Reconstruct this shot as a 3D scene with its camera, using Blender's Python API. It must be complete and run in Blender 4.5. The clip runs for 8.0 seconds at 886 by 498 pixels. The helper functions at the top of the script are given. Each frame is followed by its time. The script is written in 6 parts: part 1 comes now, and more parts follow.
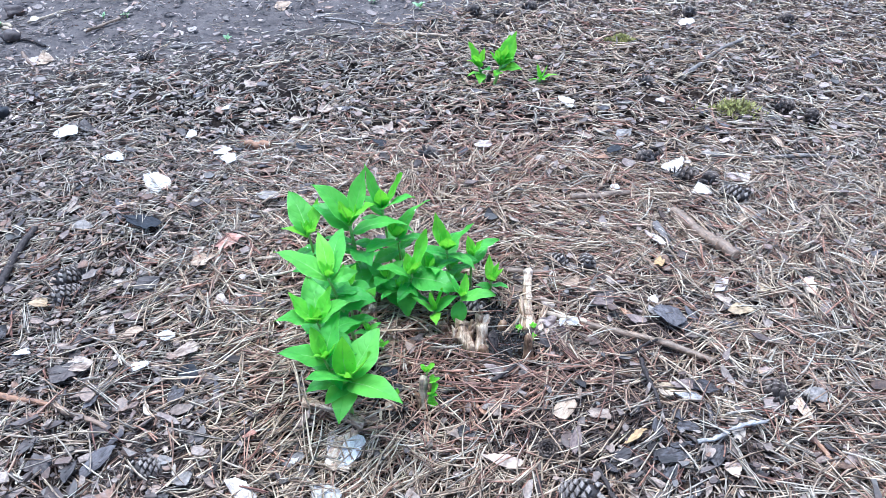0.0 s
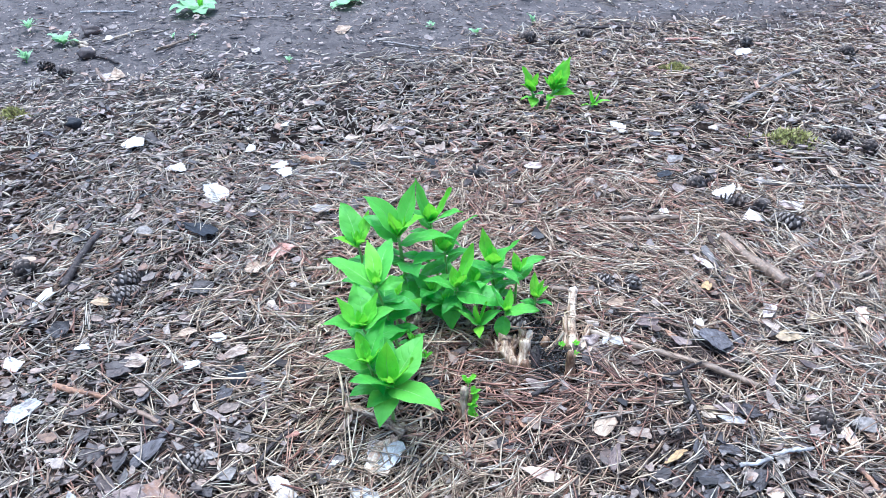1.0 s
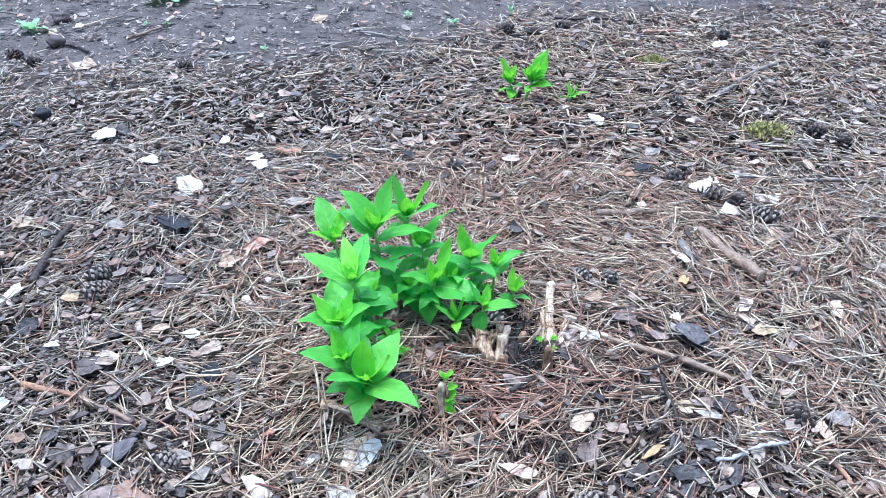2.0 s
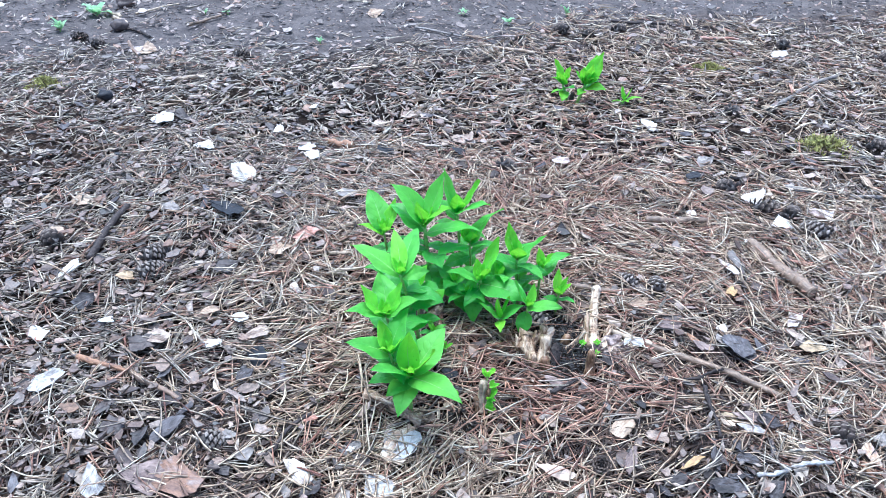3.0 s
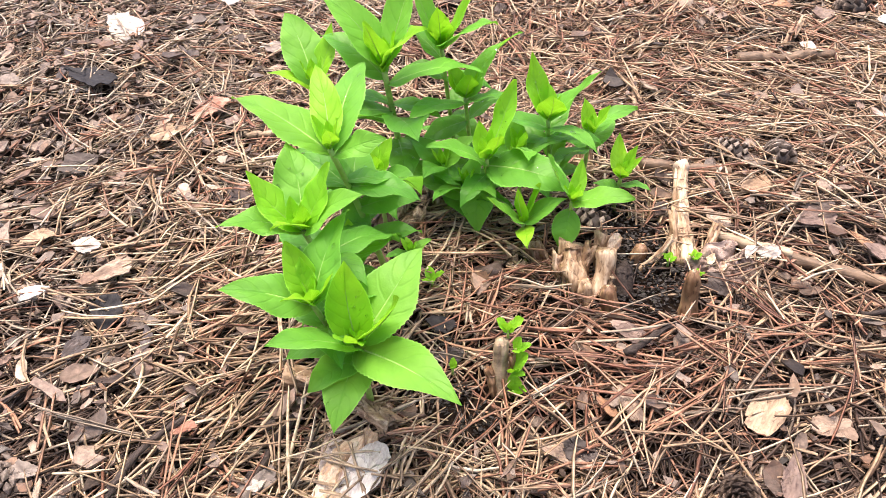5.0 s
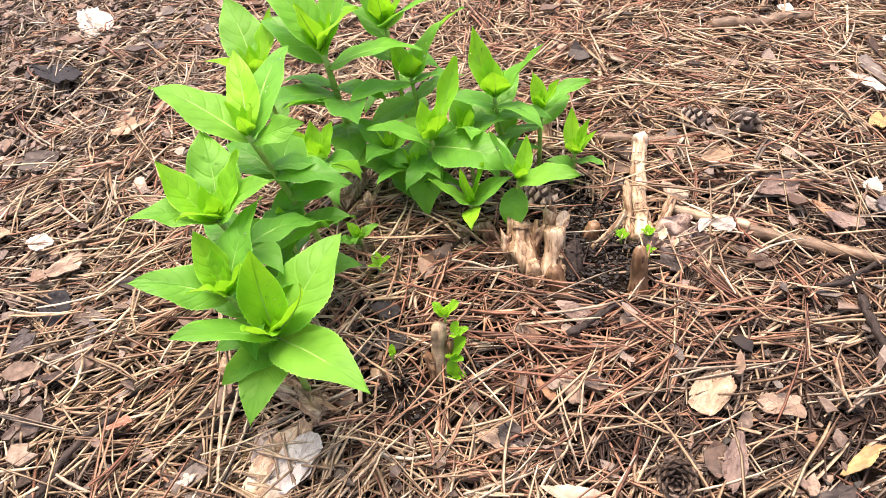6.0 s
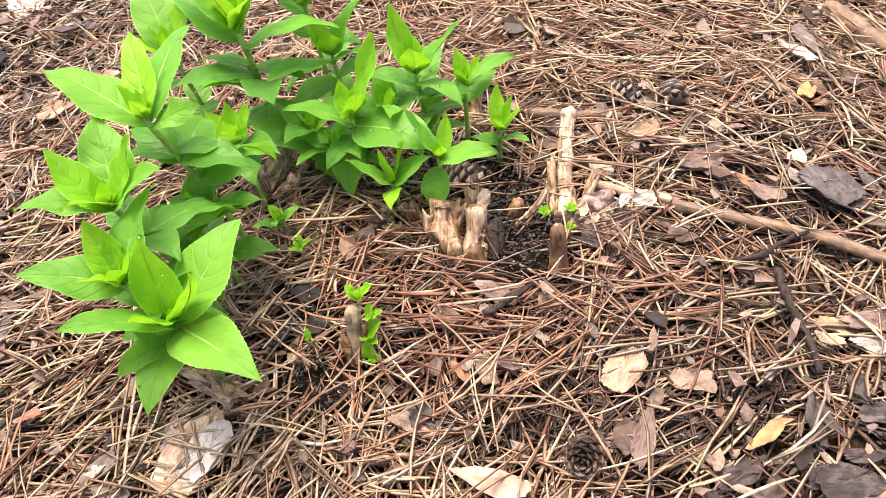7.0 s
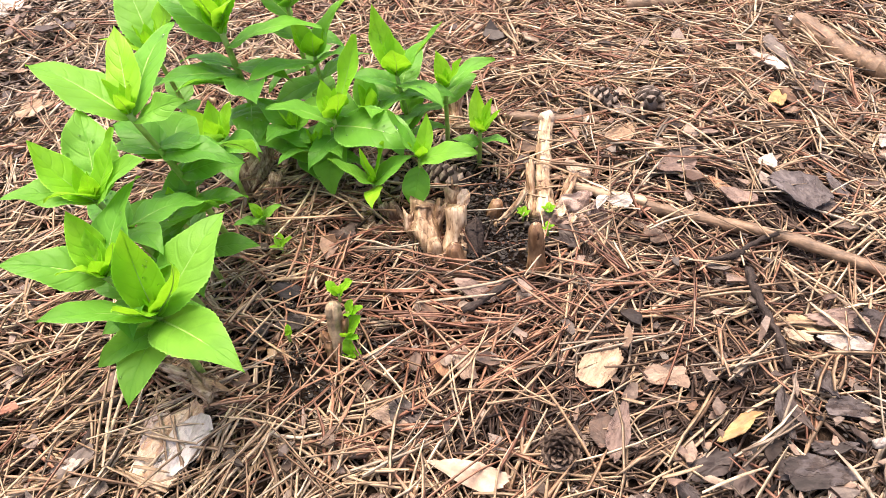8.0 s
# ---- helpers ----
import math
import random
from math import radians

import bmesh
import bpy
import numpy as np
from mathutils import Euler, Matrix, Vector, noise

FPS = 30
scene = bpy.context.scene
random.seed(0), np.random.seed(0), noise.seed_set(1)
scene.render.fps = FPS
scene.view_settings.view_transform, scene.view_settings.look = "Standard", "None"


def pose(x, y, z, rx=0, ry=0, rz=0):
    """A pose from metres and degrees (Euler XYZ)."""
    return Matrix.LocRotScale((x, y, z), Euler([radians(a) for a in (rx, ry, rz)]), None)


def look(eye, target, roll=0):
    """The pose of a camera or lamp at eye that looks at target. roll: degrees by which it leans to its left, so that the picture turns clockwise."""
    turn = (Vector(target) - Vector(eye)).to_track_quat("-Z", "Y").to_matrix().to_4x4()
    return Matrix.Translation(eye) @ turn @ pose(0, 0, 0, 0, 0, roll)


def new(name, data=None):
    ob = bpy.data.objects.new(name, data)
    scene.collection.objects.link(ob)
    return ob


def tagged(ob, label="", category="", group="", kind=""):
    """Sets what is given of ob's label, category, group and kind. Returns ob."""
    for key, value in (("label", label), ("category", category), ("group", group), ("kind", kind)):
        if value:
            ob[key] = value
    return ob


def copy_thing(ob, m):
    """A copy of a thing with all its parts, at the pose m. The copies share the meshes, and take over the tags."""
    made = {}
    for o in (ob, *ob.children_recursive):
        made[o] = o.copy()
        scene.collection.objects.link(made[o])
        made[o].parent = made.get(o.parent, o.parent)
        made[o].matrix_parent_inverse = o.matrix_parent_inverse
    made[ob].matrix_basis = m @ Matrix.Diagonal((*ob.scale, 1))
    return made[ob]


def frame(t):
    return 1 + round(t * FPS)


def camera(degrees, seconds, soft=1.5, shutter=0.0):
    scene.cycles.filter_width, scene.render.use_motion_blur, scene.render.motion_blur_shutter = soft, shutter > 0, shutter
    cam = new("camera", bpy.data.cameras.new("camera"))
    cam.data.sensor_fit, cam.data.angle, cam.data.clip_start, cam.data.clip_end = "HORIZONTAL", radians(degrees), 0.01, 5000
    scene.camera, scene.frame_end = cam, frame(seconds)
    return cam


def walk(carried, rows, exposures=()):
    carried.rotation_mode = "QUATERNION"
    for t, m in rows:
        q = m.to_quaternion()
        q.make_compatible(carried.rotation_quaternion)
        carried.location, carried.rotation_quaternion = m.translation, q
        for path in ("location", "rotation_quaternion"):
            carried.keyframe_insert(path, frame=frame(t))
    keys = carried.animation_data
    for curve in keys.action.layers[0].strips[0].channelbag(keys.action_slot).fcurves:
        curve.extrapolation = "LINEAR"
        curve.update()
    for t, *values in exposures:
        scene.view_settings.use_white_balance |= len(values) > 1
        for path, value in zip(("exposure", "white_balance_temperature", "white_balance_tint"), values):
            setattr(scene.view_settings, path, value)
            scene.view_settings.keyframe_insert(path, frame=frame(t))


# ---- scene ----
cam = camera(60.2, 8.0, soft=0.8)
PATH = [
    (0, (0.229, 0.151, 0.764), (0.031, 1.764, -0.402), -1.5),
    (0.5, (0.226, 0.134, 0.76), (-0.066, 1.755, -0.374), -1.3),
    (1, (0.237, 0.124, 0.757), (-0.093, 1.76, -0.344), -1.9),
    (1.5, (0.234, 0.133, 0.754), (-0.041, 1.76, -0.376), -1.1),
    (1.7, (0.237, 0.137, 0.755), (-0.027, 1.768, -0.372), -1.1),
    (2.8, (0.232, 0.133, 0.763), (-0.121, 1.749, -0.36), 0.2),
    (3, (0.224, 0.128, 0.762), (-0.146, 1.736, -0.369), 0.2),
    (3.5, (0.217, 0.215, 0.68), (-0.087, 1.729, -0.591), -0.1),
    (4, (0.184, 0.361, 0.55), (-0.135, 1.813, -0.789), -2.6),
    (4.2, (0.166, 0.412, 0.528), (-0.184, 1.87, -0.796), -2.8),
    (5.3, (0.163, 0.502, 0.447), (-0.206, 1.962, -0.869), -4.3),
    (5.5, (0.181, 0.507, 0.448), (-0.203, 1.97, -0.861), -5.5),
    (5.8, (0.211, 0.509, 0.436), (-0.202, 1.952, -0.885), -6.4),
    (6, (0.228, 0.518, 0.442), (-0.207, 1.934, -0.903), -7.7),
    (6.5, (0.259, 0.528, 0.436), (-0.161, 1.92, -0.937), -8.1),
    (7, (0.275, 0.536, 0.435), (-0.115, 1.914, -0.961), -8.1),
    (7.5, (0.281, 0.531, 0.436), (-0.09, 1.925, -0.949), -7.6),
    (8, (0.275, 0.523, 0.434), (-0.058, 1.932, -0.947), -5.9),
]
EXPOSURES = [(0, 1.27, 4780, 4), (3.4, 1.29, 4760, 3), (4.2, 1.30, 5340, 7), (5.3, 1.35, 7500, 21), (8, 1.35, 7600, 21)]
walk(cam, [(t, look(eye, target, roll)) for t, eye, target, roll in PATH], EXPOSURES)

# ---- world and light: bright overcast day under open sky ----
world = bpy.data.worlds.new("overcast_sky")
scene.world = world
world.use_nodes = True
wn = world.node_tree
sky = wn.nodes.new("ShaderNodeTexSky")
sky.sky_type = 'NISHITA'
sky.sun_disc = False
sky.sun_elevation = radians(77.7)
sky.sun_rotation = radians(-39.8)
sky.dust_density = 4.0
sky.air_density = 1.0
wn.links.new(sky.outputs[0], wn.nodes["Background"].inputs[0])
wn.nodes["Background"].inputs[1].default_value = 0.135
sun = new("sun", bpy.data.lights.new("sun", 'SUN'))
sun.data.energy = 2.5
sun.data.angle = radians(42)
sun.data.color = (1.0, 0.95, 0.88)
sun.matrix_world = look((-0.5, 0.6, 3.6), (0, 0, 0))

# ---- materials ----


def nodes_of(name):
    m = bpy.data.materials.new(name)
    m.use_nodes = True
    nt = m.node_tree
    return m, nt, nt.nodes["Principled BSDF"]


def ramp(nt, source, stops):
    r = nt.nodes.new("ShaderNodeValToRGB")
    e = r.color_ramp.elements
    while len(e) < len(stops):
        e.new(0.5)
    for k, (p, c) in enumerate(stops):
        e[k].position, e[k].color = p, (*c, 1)
    nt.links.new(source, r.inputs[0])
    return r.outputs[0]


def noise_tex(nt, scale, detail=3.0, rough=0.6, where="Object", stretch=None):
    n = nt.nodes.new("ShaderNodeTexNoise")
    n.inputs["Scale"].default_value = scale
    n.inputs["Detail"].default_value = detail
    n.inputs["Roughness"].default_value = rough
    c = nt.nodes.new("ShaderNodeTexCoord")
    if stretch:
        mp = nt.nodes.new("ShaderNodeMapping")
        mp.inputs["Scale"].default_value = stretch
        nt.links.new(c.outputs[where], mp.inputs[0])
        nt.links.new(mp.outputs[0], n.inputs["Vector"])
    else:
        nt.links.new(c.outputs[where], n.inputs["Vector"])
    return n.outputs["Fac"]


def mixc(nt, a, b, fac, mode='MIX'):
    m = nt.nodes.new("ShaderNodeMix")
    m.data_type, m.blend_type = 'RGBA', mode
    for sock, v in ((m.inputs[0], fac), (m.inputs[6], a), (m.inputs[7], b)):
        if isinstance(v, (int, float)):
            sock.default_value = v
        elif isinstance(v, tuple):
            sock.default_value = (*v, 1)
        else:
            nt.links.new(v, sock)
    return m.outputs[2]


def bump(nt, bsdf, height, strength, distance):
    b = nt.nodes.new("ShaderNodeBump")
    b.inputs["Strength"].default_value = strength
    b.inputs["Distance"].default_value = distance
    nt.links.new(height, b.inputs["Height"])
    nt.links.new(b.outputs[0], bsdf.inputs["Normal"])


def spread(name, colours, rough=0.55, grain=400.0, by="island", dark=0.55, bump_mm=0.3, stretch=None, spec=0.5):
    """Each piece takes a colour of its own out of a range, with grain and stains on it."""
    m, nt, p = nodes_of(name)
    if by == "island":
        src = nt.nodes.new("ShaderNodeNewGeometry").outputs["Random Per Island"]
    else:
        src = nt.nodes.new("ShaderNodeObjectInfo").outputs["Random"]
    stops = [(k / max(1, len(colours) - 1), c) for k, c in enumerate(colours)]
    col = ramp(nt, src, stops)
    g = noise_tex(nt, grain, 4.0, 0.65, stretch=stretch)
    shade = ramp(nt, g, [(0.3, (dark, dark, dark)), (0.68, (1.15, 1.15, 1.15))])
    col = mixc(nt, col, shade, 1.0, 'MULTIPLY')
    st = noise_tex(nt, grain * 0.32, 3.0, 0.6)
    stain = ramp(nt, st, [(0.35, (0.62, 0.58, 0.56)), (0.6, (1, 1, 1))])
    col = mixc(nt, col, stain, 0.8, 'MULTIPLY')
    nt.links.new(col, p.inputs["Base Color"])
    rr = nt.nodes.new("ShaderNodeMapRange")
    rr.inputs["To Min"].default_value, rr.inputs["To Max"].default_value = rough - 0.15, rough + 0.15
    nt.links.new(st, rr.inputs["Value"])
    nt.links.new(rr.outputs[0], p.inputs["Roughness"])
    p.inputs["Specular IOR Level"].default_value = spec
    bump(nt, p, g, 0.6, bump_mm / 1000)
    return m


def peeling_material(name, stops):
    """Layered papery bark: patches of several colours with torn steps between them."""
    m, nt, p = nodes_of(name)
    spot = nt.nodes.new("ShaderNodeVectorMath")
    spot.operation = 'ADD'
    nt.links.new(nt.nodes.new("ShaderNodeTexCoord").outputs["Object"], spot.inputs[0])
    own = nt.nodes.new("ShaderNodeMath")
    own.operation = 'MULTIPLY'
    own.inputs[1].default_value = 31.0
    nt.links.new(nt.nodes.new("ShaderNodeObjectInfo").outputs["Random"], own.inputs[0])
    nt.links.new(own.outputs[0], spot.inputs[1])
    fields = []
    for scale, run in ((55, (0.6, 1, 1)), (500, (0.25, 1, 1))):
        mp = nt.nodes.new("ShaderNodeMapping")
        mp.inputs["Scale"].default_value = run
        nt.links.new(spot.outputs[0], mp.inputs[0])
        n = nt.nodes.new("ShaderNodeTexNoise")
        n.inputs["Scale"].default_value = scale
        n.inputs["Detail"].default_value = 5
        n.inputs["Roughness"].default_value = 0.65
        nt.links.new(mp.outputs[0], n.inputs["Vector"])
        fields.append(n.outputs["Fac"])
    patch, fibre = fields
    col = ramp(nt, patch, stops)
    col = mixc(nt, col, ramp(nt, fibre, [(0.3, (0.68, 0.64, 0.62)), (0.65, (1.08, 1.08, 1.08))]), 1.0, 'MULTIPLY')
    nt.links.new(col, p.inputs["Base Color"])
    p.inputs["Roughness"].default_value = 0.62
    p.inputs["Specular IOR Level"].default_value = 0.3
    step = nt.nodes.new("ShaderNodeMath")
    step.operation = 'MULTIPLY_ADD'
    step.inputs[1].default_value = 0.25
    nt.links.new(fibre, step.inputs[0])
    nt.links.new(ramp(nt, patch, [(0.44, (0, 0, 0)), (0.47, (0.5, 0.5, 0.5)), (0.54, (0.5, 0.5, 0.5)), (0.57, (1, 1, 1))]), step.inputs[2])
    bump(nt, p, step.outputs[0], 0.8, 0.0012)
    return m


straw = spread("straw_needle", [(0.165, 0.108, 0.070), (0.585, 0.430, 0.278), (0.310, 0.207, 0.132), (0.820, 0.675, 0.475), (0.485, 0.330, 0.202), (0.215, 0.128, 0.080), (0.735, 0.575, 0.388)], 0.48, 150, dark=0.45, bump_mm=0.15, spec=0.4)
russet = spread("russet_needle", [(0.155, 0.072, 0.048), (0.521, 0.288, 0.183), (0.255, 0.110, 0.071), (0.665, 0.456, 0.303), (0.133, 0.060, 0.042), (0.410, 0.198, 0.124)], 0.48, 150, dark=0.45, bump_mm=0.15, spec=0.4)
weathered = spread("weathered_needle", [(0.040, 0.030, 0.024), (0.660, 0.540, 0.400), (0.170, 0.128, 0.096), (0.800, 0.690, 0.530), (0.280, 0.212, 0.156), (0.560, 0.450, 0.335)], 0.5, 150, dark=0.45, bump_mm=0.15, spec=0.4)
# rotting bottom needles, their brown darkened to carry the shade in the gaps
rotten = spread("shaded_rotten_needle", [(0.088, 0.052, 0.037), (0.050, 0.033, 0.025), (0.140, 0.083, 0.056), (0.068, 0.043, 0.032)], 0.6, 150, dark=0.45, bump_mm=0.15)
crumb = spread("litter_crumb", [(0.034, 0.026, 0.021), (0.215, 0.140, 0.102), (0.470, 0.368, 0.300), (0.070, 0.050, 0.040), (0.350, 0.215, 0.140), (0.330, 0.245, 0.200), (0.100, 0.072, 0.057), (0.440, 0.322, 0.260), (0.056, 0.042, 0.035), (0.530, 0.430, 0.350)], 0.52, 260, dark=0.5, bump_mm=0.8)
near_crumb = spread("damp_crumb", [(0.031, 0.023, 0.018), (0.135, 0.085, 0.059), (0.270, 0.190, 0.147), (0.052, 0.036, 0.029), (0.229, 0.128, 0.076), (0.354, 0.266, 0.202), (0.088, 0.062, 0.049), (0.250, 0.162, 0.122)], 0.45, 260, dark=0.45, bump_mm=0.9)
scrap_mix = spread("scrap_mix", [(0.042, 0.031, 0.024), (0.159, 0.102, 0.073), (0.318, 0.238, 0.185), (0.064, 0.045, 0.034), (0.254, 0.145, 0.086), (0.424, 0.330, 0.249), (0.106, 0.074, 0.057), (0.297, 0.194, 0.146), (0.530, 0.436, 0.335), (0.191, 0.126, 0.095)], 0.58, 200, "object", dark=0.42, bump_mm=0.9, spec=0.35)
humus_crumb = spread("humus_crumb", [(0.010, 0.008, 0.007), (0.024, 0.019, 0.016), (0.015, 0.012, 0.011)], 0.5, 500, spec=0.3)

pale_bark = peeling_material("pale_bark", [(0.30, (0.16, 0.12, 0.10)), (0.41, (0.38, 0.31, 0.26)), (0.50, (0.52, 0.45, 0.385)), (0.66, (0.63, 0.57, 0.50))])
white_bark = peeling_material("white_bark", [(0.30, (0.24, 0.19, 0.16)), (0.39, (0.50, 0.44, 0.385)), (0.49, (0.59, 0.54, 0.485)), (0.64, (0.69, 0.655, 0.605))])
grey_bark = spread("grey_bark", [(0.210, 0.176, 0.149), (0.336, 0.284, 0.243), (0.158, 0.132, 0.117)], 0.6, 150, "object", 0.45, 0.9, spec=0.35)
mauve_leaf = peeling_material("mauve_leaf", [(0.30, (0.10, 0.068, 0.052)), (0.42, (0.25, 0.18, 0.135)), (0.52, (0.36, 0.275, 0.21)), (0.66, (0.47, 0.38, 0.30))])
tan_leaf = peeling_material("tan_leaf", [(0.30, (0.13, 0.082, 0.056)), (0.42, (0.29, 0.20, 0.13)), (0.52, (0.41, 0.30, 0.205)), (0.66, (0.51, 0.405, 0.29))])
red_leaf = peeling_material("red_leaf", [(0.32, (0.24, 0.10, 0.065)), (0.45, (0.40, 0.205, 0.145)), (0.56, (0.47, 0.275, 0.205)), (0.68, (0.52, 0.37, 0.29))])
brown_bark = spread("brown_bark", [(0.065, 0.048, 0.042), (0.12, 0.086, 0.072), (0.045, 0.034, 0.031)], 0.55, 150, "object", 0.42, 0.9, spec=0.35)

papery_bark = peeling_material("papery_bark", [(0.32, (0.20, 0.13, 0.10)), (0.41, (0.42, 0.31, 0.26)), (0.47, (0.52, 0.34, 0.21)), (0.52, (0.64, 0.50, 0.36)), (0.62, (0.76, 0.65, 0.52))])
ash_bark = peeling_material("ash_bark", [(0.32, (0.10, 0.085, 0.075)), (0.43, (0.27, 0.24, 0.215)), (0.52, (0.42, 0.385, 0.35)), (0.66, (0.56, 0.53, 0.49))])
dusk_bark = peeling_material("dusk_bark", [(0.34, (0.032, 0.026, 0.025)), (0.44, (0.076, 0.064, 0.063)), (0.54, (0.118, 0.103, 0.103)), (0.68, (0.18, 0.162, 0.162))])
plate_bark = peeling_material("plate_bark", [(0.34, (0.06, 0.042, 0.036)), (0.44, (0.15, 0.105, 0.09)), (0.54, (0.22, 0.16, 0.135)), (0.68, (0.32, 0.235, 0.19))])
faded_leaf = peeling_material("faded_leaf", [(0.32, (0.16, 0.11, 0.09)), (0.44, (0.40, 0.31, 0.265)), (0.53, (0.55, 0.46, 0.40)), (0.66, (0.66, 0.58, 0.52))])
slate_bark = peeling_material("slate_bark", [(0.36, (0.016, 0.013, 0.012)), (0.46, (0.05, 0.04, 0.037)), (0.52, (0.085, 0.075, 0.075)), (0.60, (0.045, 0.033, 0.028)), (0.68, (0.16, 0.14, 0.135))])
ochre_leaf = spread("ochre_leaf", [(0.40, 0.27, 0.14), (0.46, 0.345, 0.20)], 0.55, 110, "object", 0.5, 0.8)
peach_bark = spread("peach_bark", [(0.56, 0.41, 0.30), (0.60, 0.46, 0.35)], 0.55, 90, "object", 0.5, 1.2)
orange_bark = peeling_material("orange_bark", [(0.32, (0.10, 0.055, 0.04)), (0.42, (0.20, 0.12, 0.085)), (0.49, (0.30, 0.160, 0.09)), (0.58, (0.37, 0.215, 0.13)), (0.68, (0.30, 0.21, 0.165))])
rust_bark = peeling_material("rust_bark", [(0.30, (0.09, 0.055, 0.043)), (0.42, (0.19, 0.115, 0.083)), (0.52, (0.27, 0.155, 0.098)), (0.62, (0.24, 0.165, 0.13)), (0.70, (0.31, 0.24, 0.20))])
yellow_wood = spread("yellow_wood", [(0.48, 0.31, 0.12), (0.42, 0.26, 0.11)], 0.6, 160, "object", 0.6, 0.4)
torn_stick = spread("torn_stick", [(0.44, 0.32, 0.21), (0.56, 0.43, 0.29)], 0.6, 140, "object", 0.42, 1.2, (0.2, 1, 1))
cut_wood = spread("cut_wood", [(0.50, 0.37, 0.24), (0.60, 0.47, 0.32)], 0.65, 300, "object", 0.55, 0.6)
stick_bark = spread("stick_bark", [(0.20, 0.13, 0.085), (0.32, 0.22, 0.14), (0.25, 0.16, 0.105)], 0.55, 260, "object", 0.38, 1.2, (0.22, 1, 1))
dark_twig = spread("dark_twig", [(0.05, 0.038, 0.033), (0.095, 0.074, 0.066)], 0.75, 520, "object", 0.3, 2.0, (0.35, 1, 1), 0.25)


def cone_material(name, root_col, mid_col, rim_col):
    """A scale dark at its root, with a paler weathered outer end."""
    m, nt, p = nodes_of(name)
    co = nt.nodes.new("ShaderNodeTexCoord")
    sep = nt.nodes.new("ShaderNodeSeparateXYZ")
    nt.links.new(co.outputs["Object"], sep.inputs[0])
    col = ramp(nt, sep.outputs[0], [(0.55, root_col), (0.84, mid_col), (0.93, rim_col), (1.0, mid_col)])
    rnd = nt.nodes.new("ShaderNodeObjectInfo").outputs["Random"]
    col = mixc(nt, col, ramp(nt, rnd, [(0, (0.7, 0.68, 0.66)), (1, (1.2, 1.2, 1.2))]), 1.0, 'MULTIPLY')
    g = noise_tex(nt, 9, 4, 0.7)
    col = mixc(nt, col, ramp(nt, g, [(0.3, (0.55, 0.52, 0.5)), (0.65, (1.1, 1.1, 1.1))]), 1.0, 'MULTIPLY')
    nt.links.new(col, p.inputs["Base Color"])
    p.inputs["Roughness"].default_value = 0.6
    p.inputs["Specular IOR Level"].default_value = 0.35
    bump(nt, p, g, 0.5, 0.0006)
    return m


cone_scale = cone_material("cone_scale", (0.05, 0.038, 0.030), (0.17, 0.135, 0.112), (0.28, 0.235, 0.20))
cone_dark = cone_material("cone_dark", (0.022, 0.016, 0.013), (0.085, 0.061, 0.048), (0.185, 0.142, 0.112))
plum_leaf = peeling_material("plum_leaf", [(0.30, (0.10, 0.062, 0.050)), (0.42, (0.22, 0.155, 0.13)), (0.52, (0.34, 0.255, 0.215)), (0.66, (0.46, 0.365, 0.315))])
cone_core = spread("cone_core", [(0.045, 0.032, 0.027), (0.06, 0.045, 0.035)], 0.6, 200, "object")
charcoal = spread("blackened_bark", [(0.035, 0.033, 0.035), (0.028, 0.028, 0.032)], 0.6, 160, "object", 0.6, 0.6, spec=0.18)
stone_grey = spread("stone_grey", [(0.34, 0.26, 0.19), (0.20, 0.19, 0.18)], 0.6, 120, "object", 0.7, 0.3)
moss_green = spread("moss_green", [(0.20, 0.19, 0.05), (0.50, 0.48, 0.13), (0.36, 0.32, 0.09), (0.14, 0.10, 0.055), (0.58, 0.56, 0.18)], 0.8, 300, "island", 0.7)


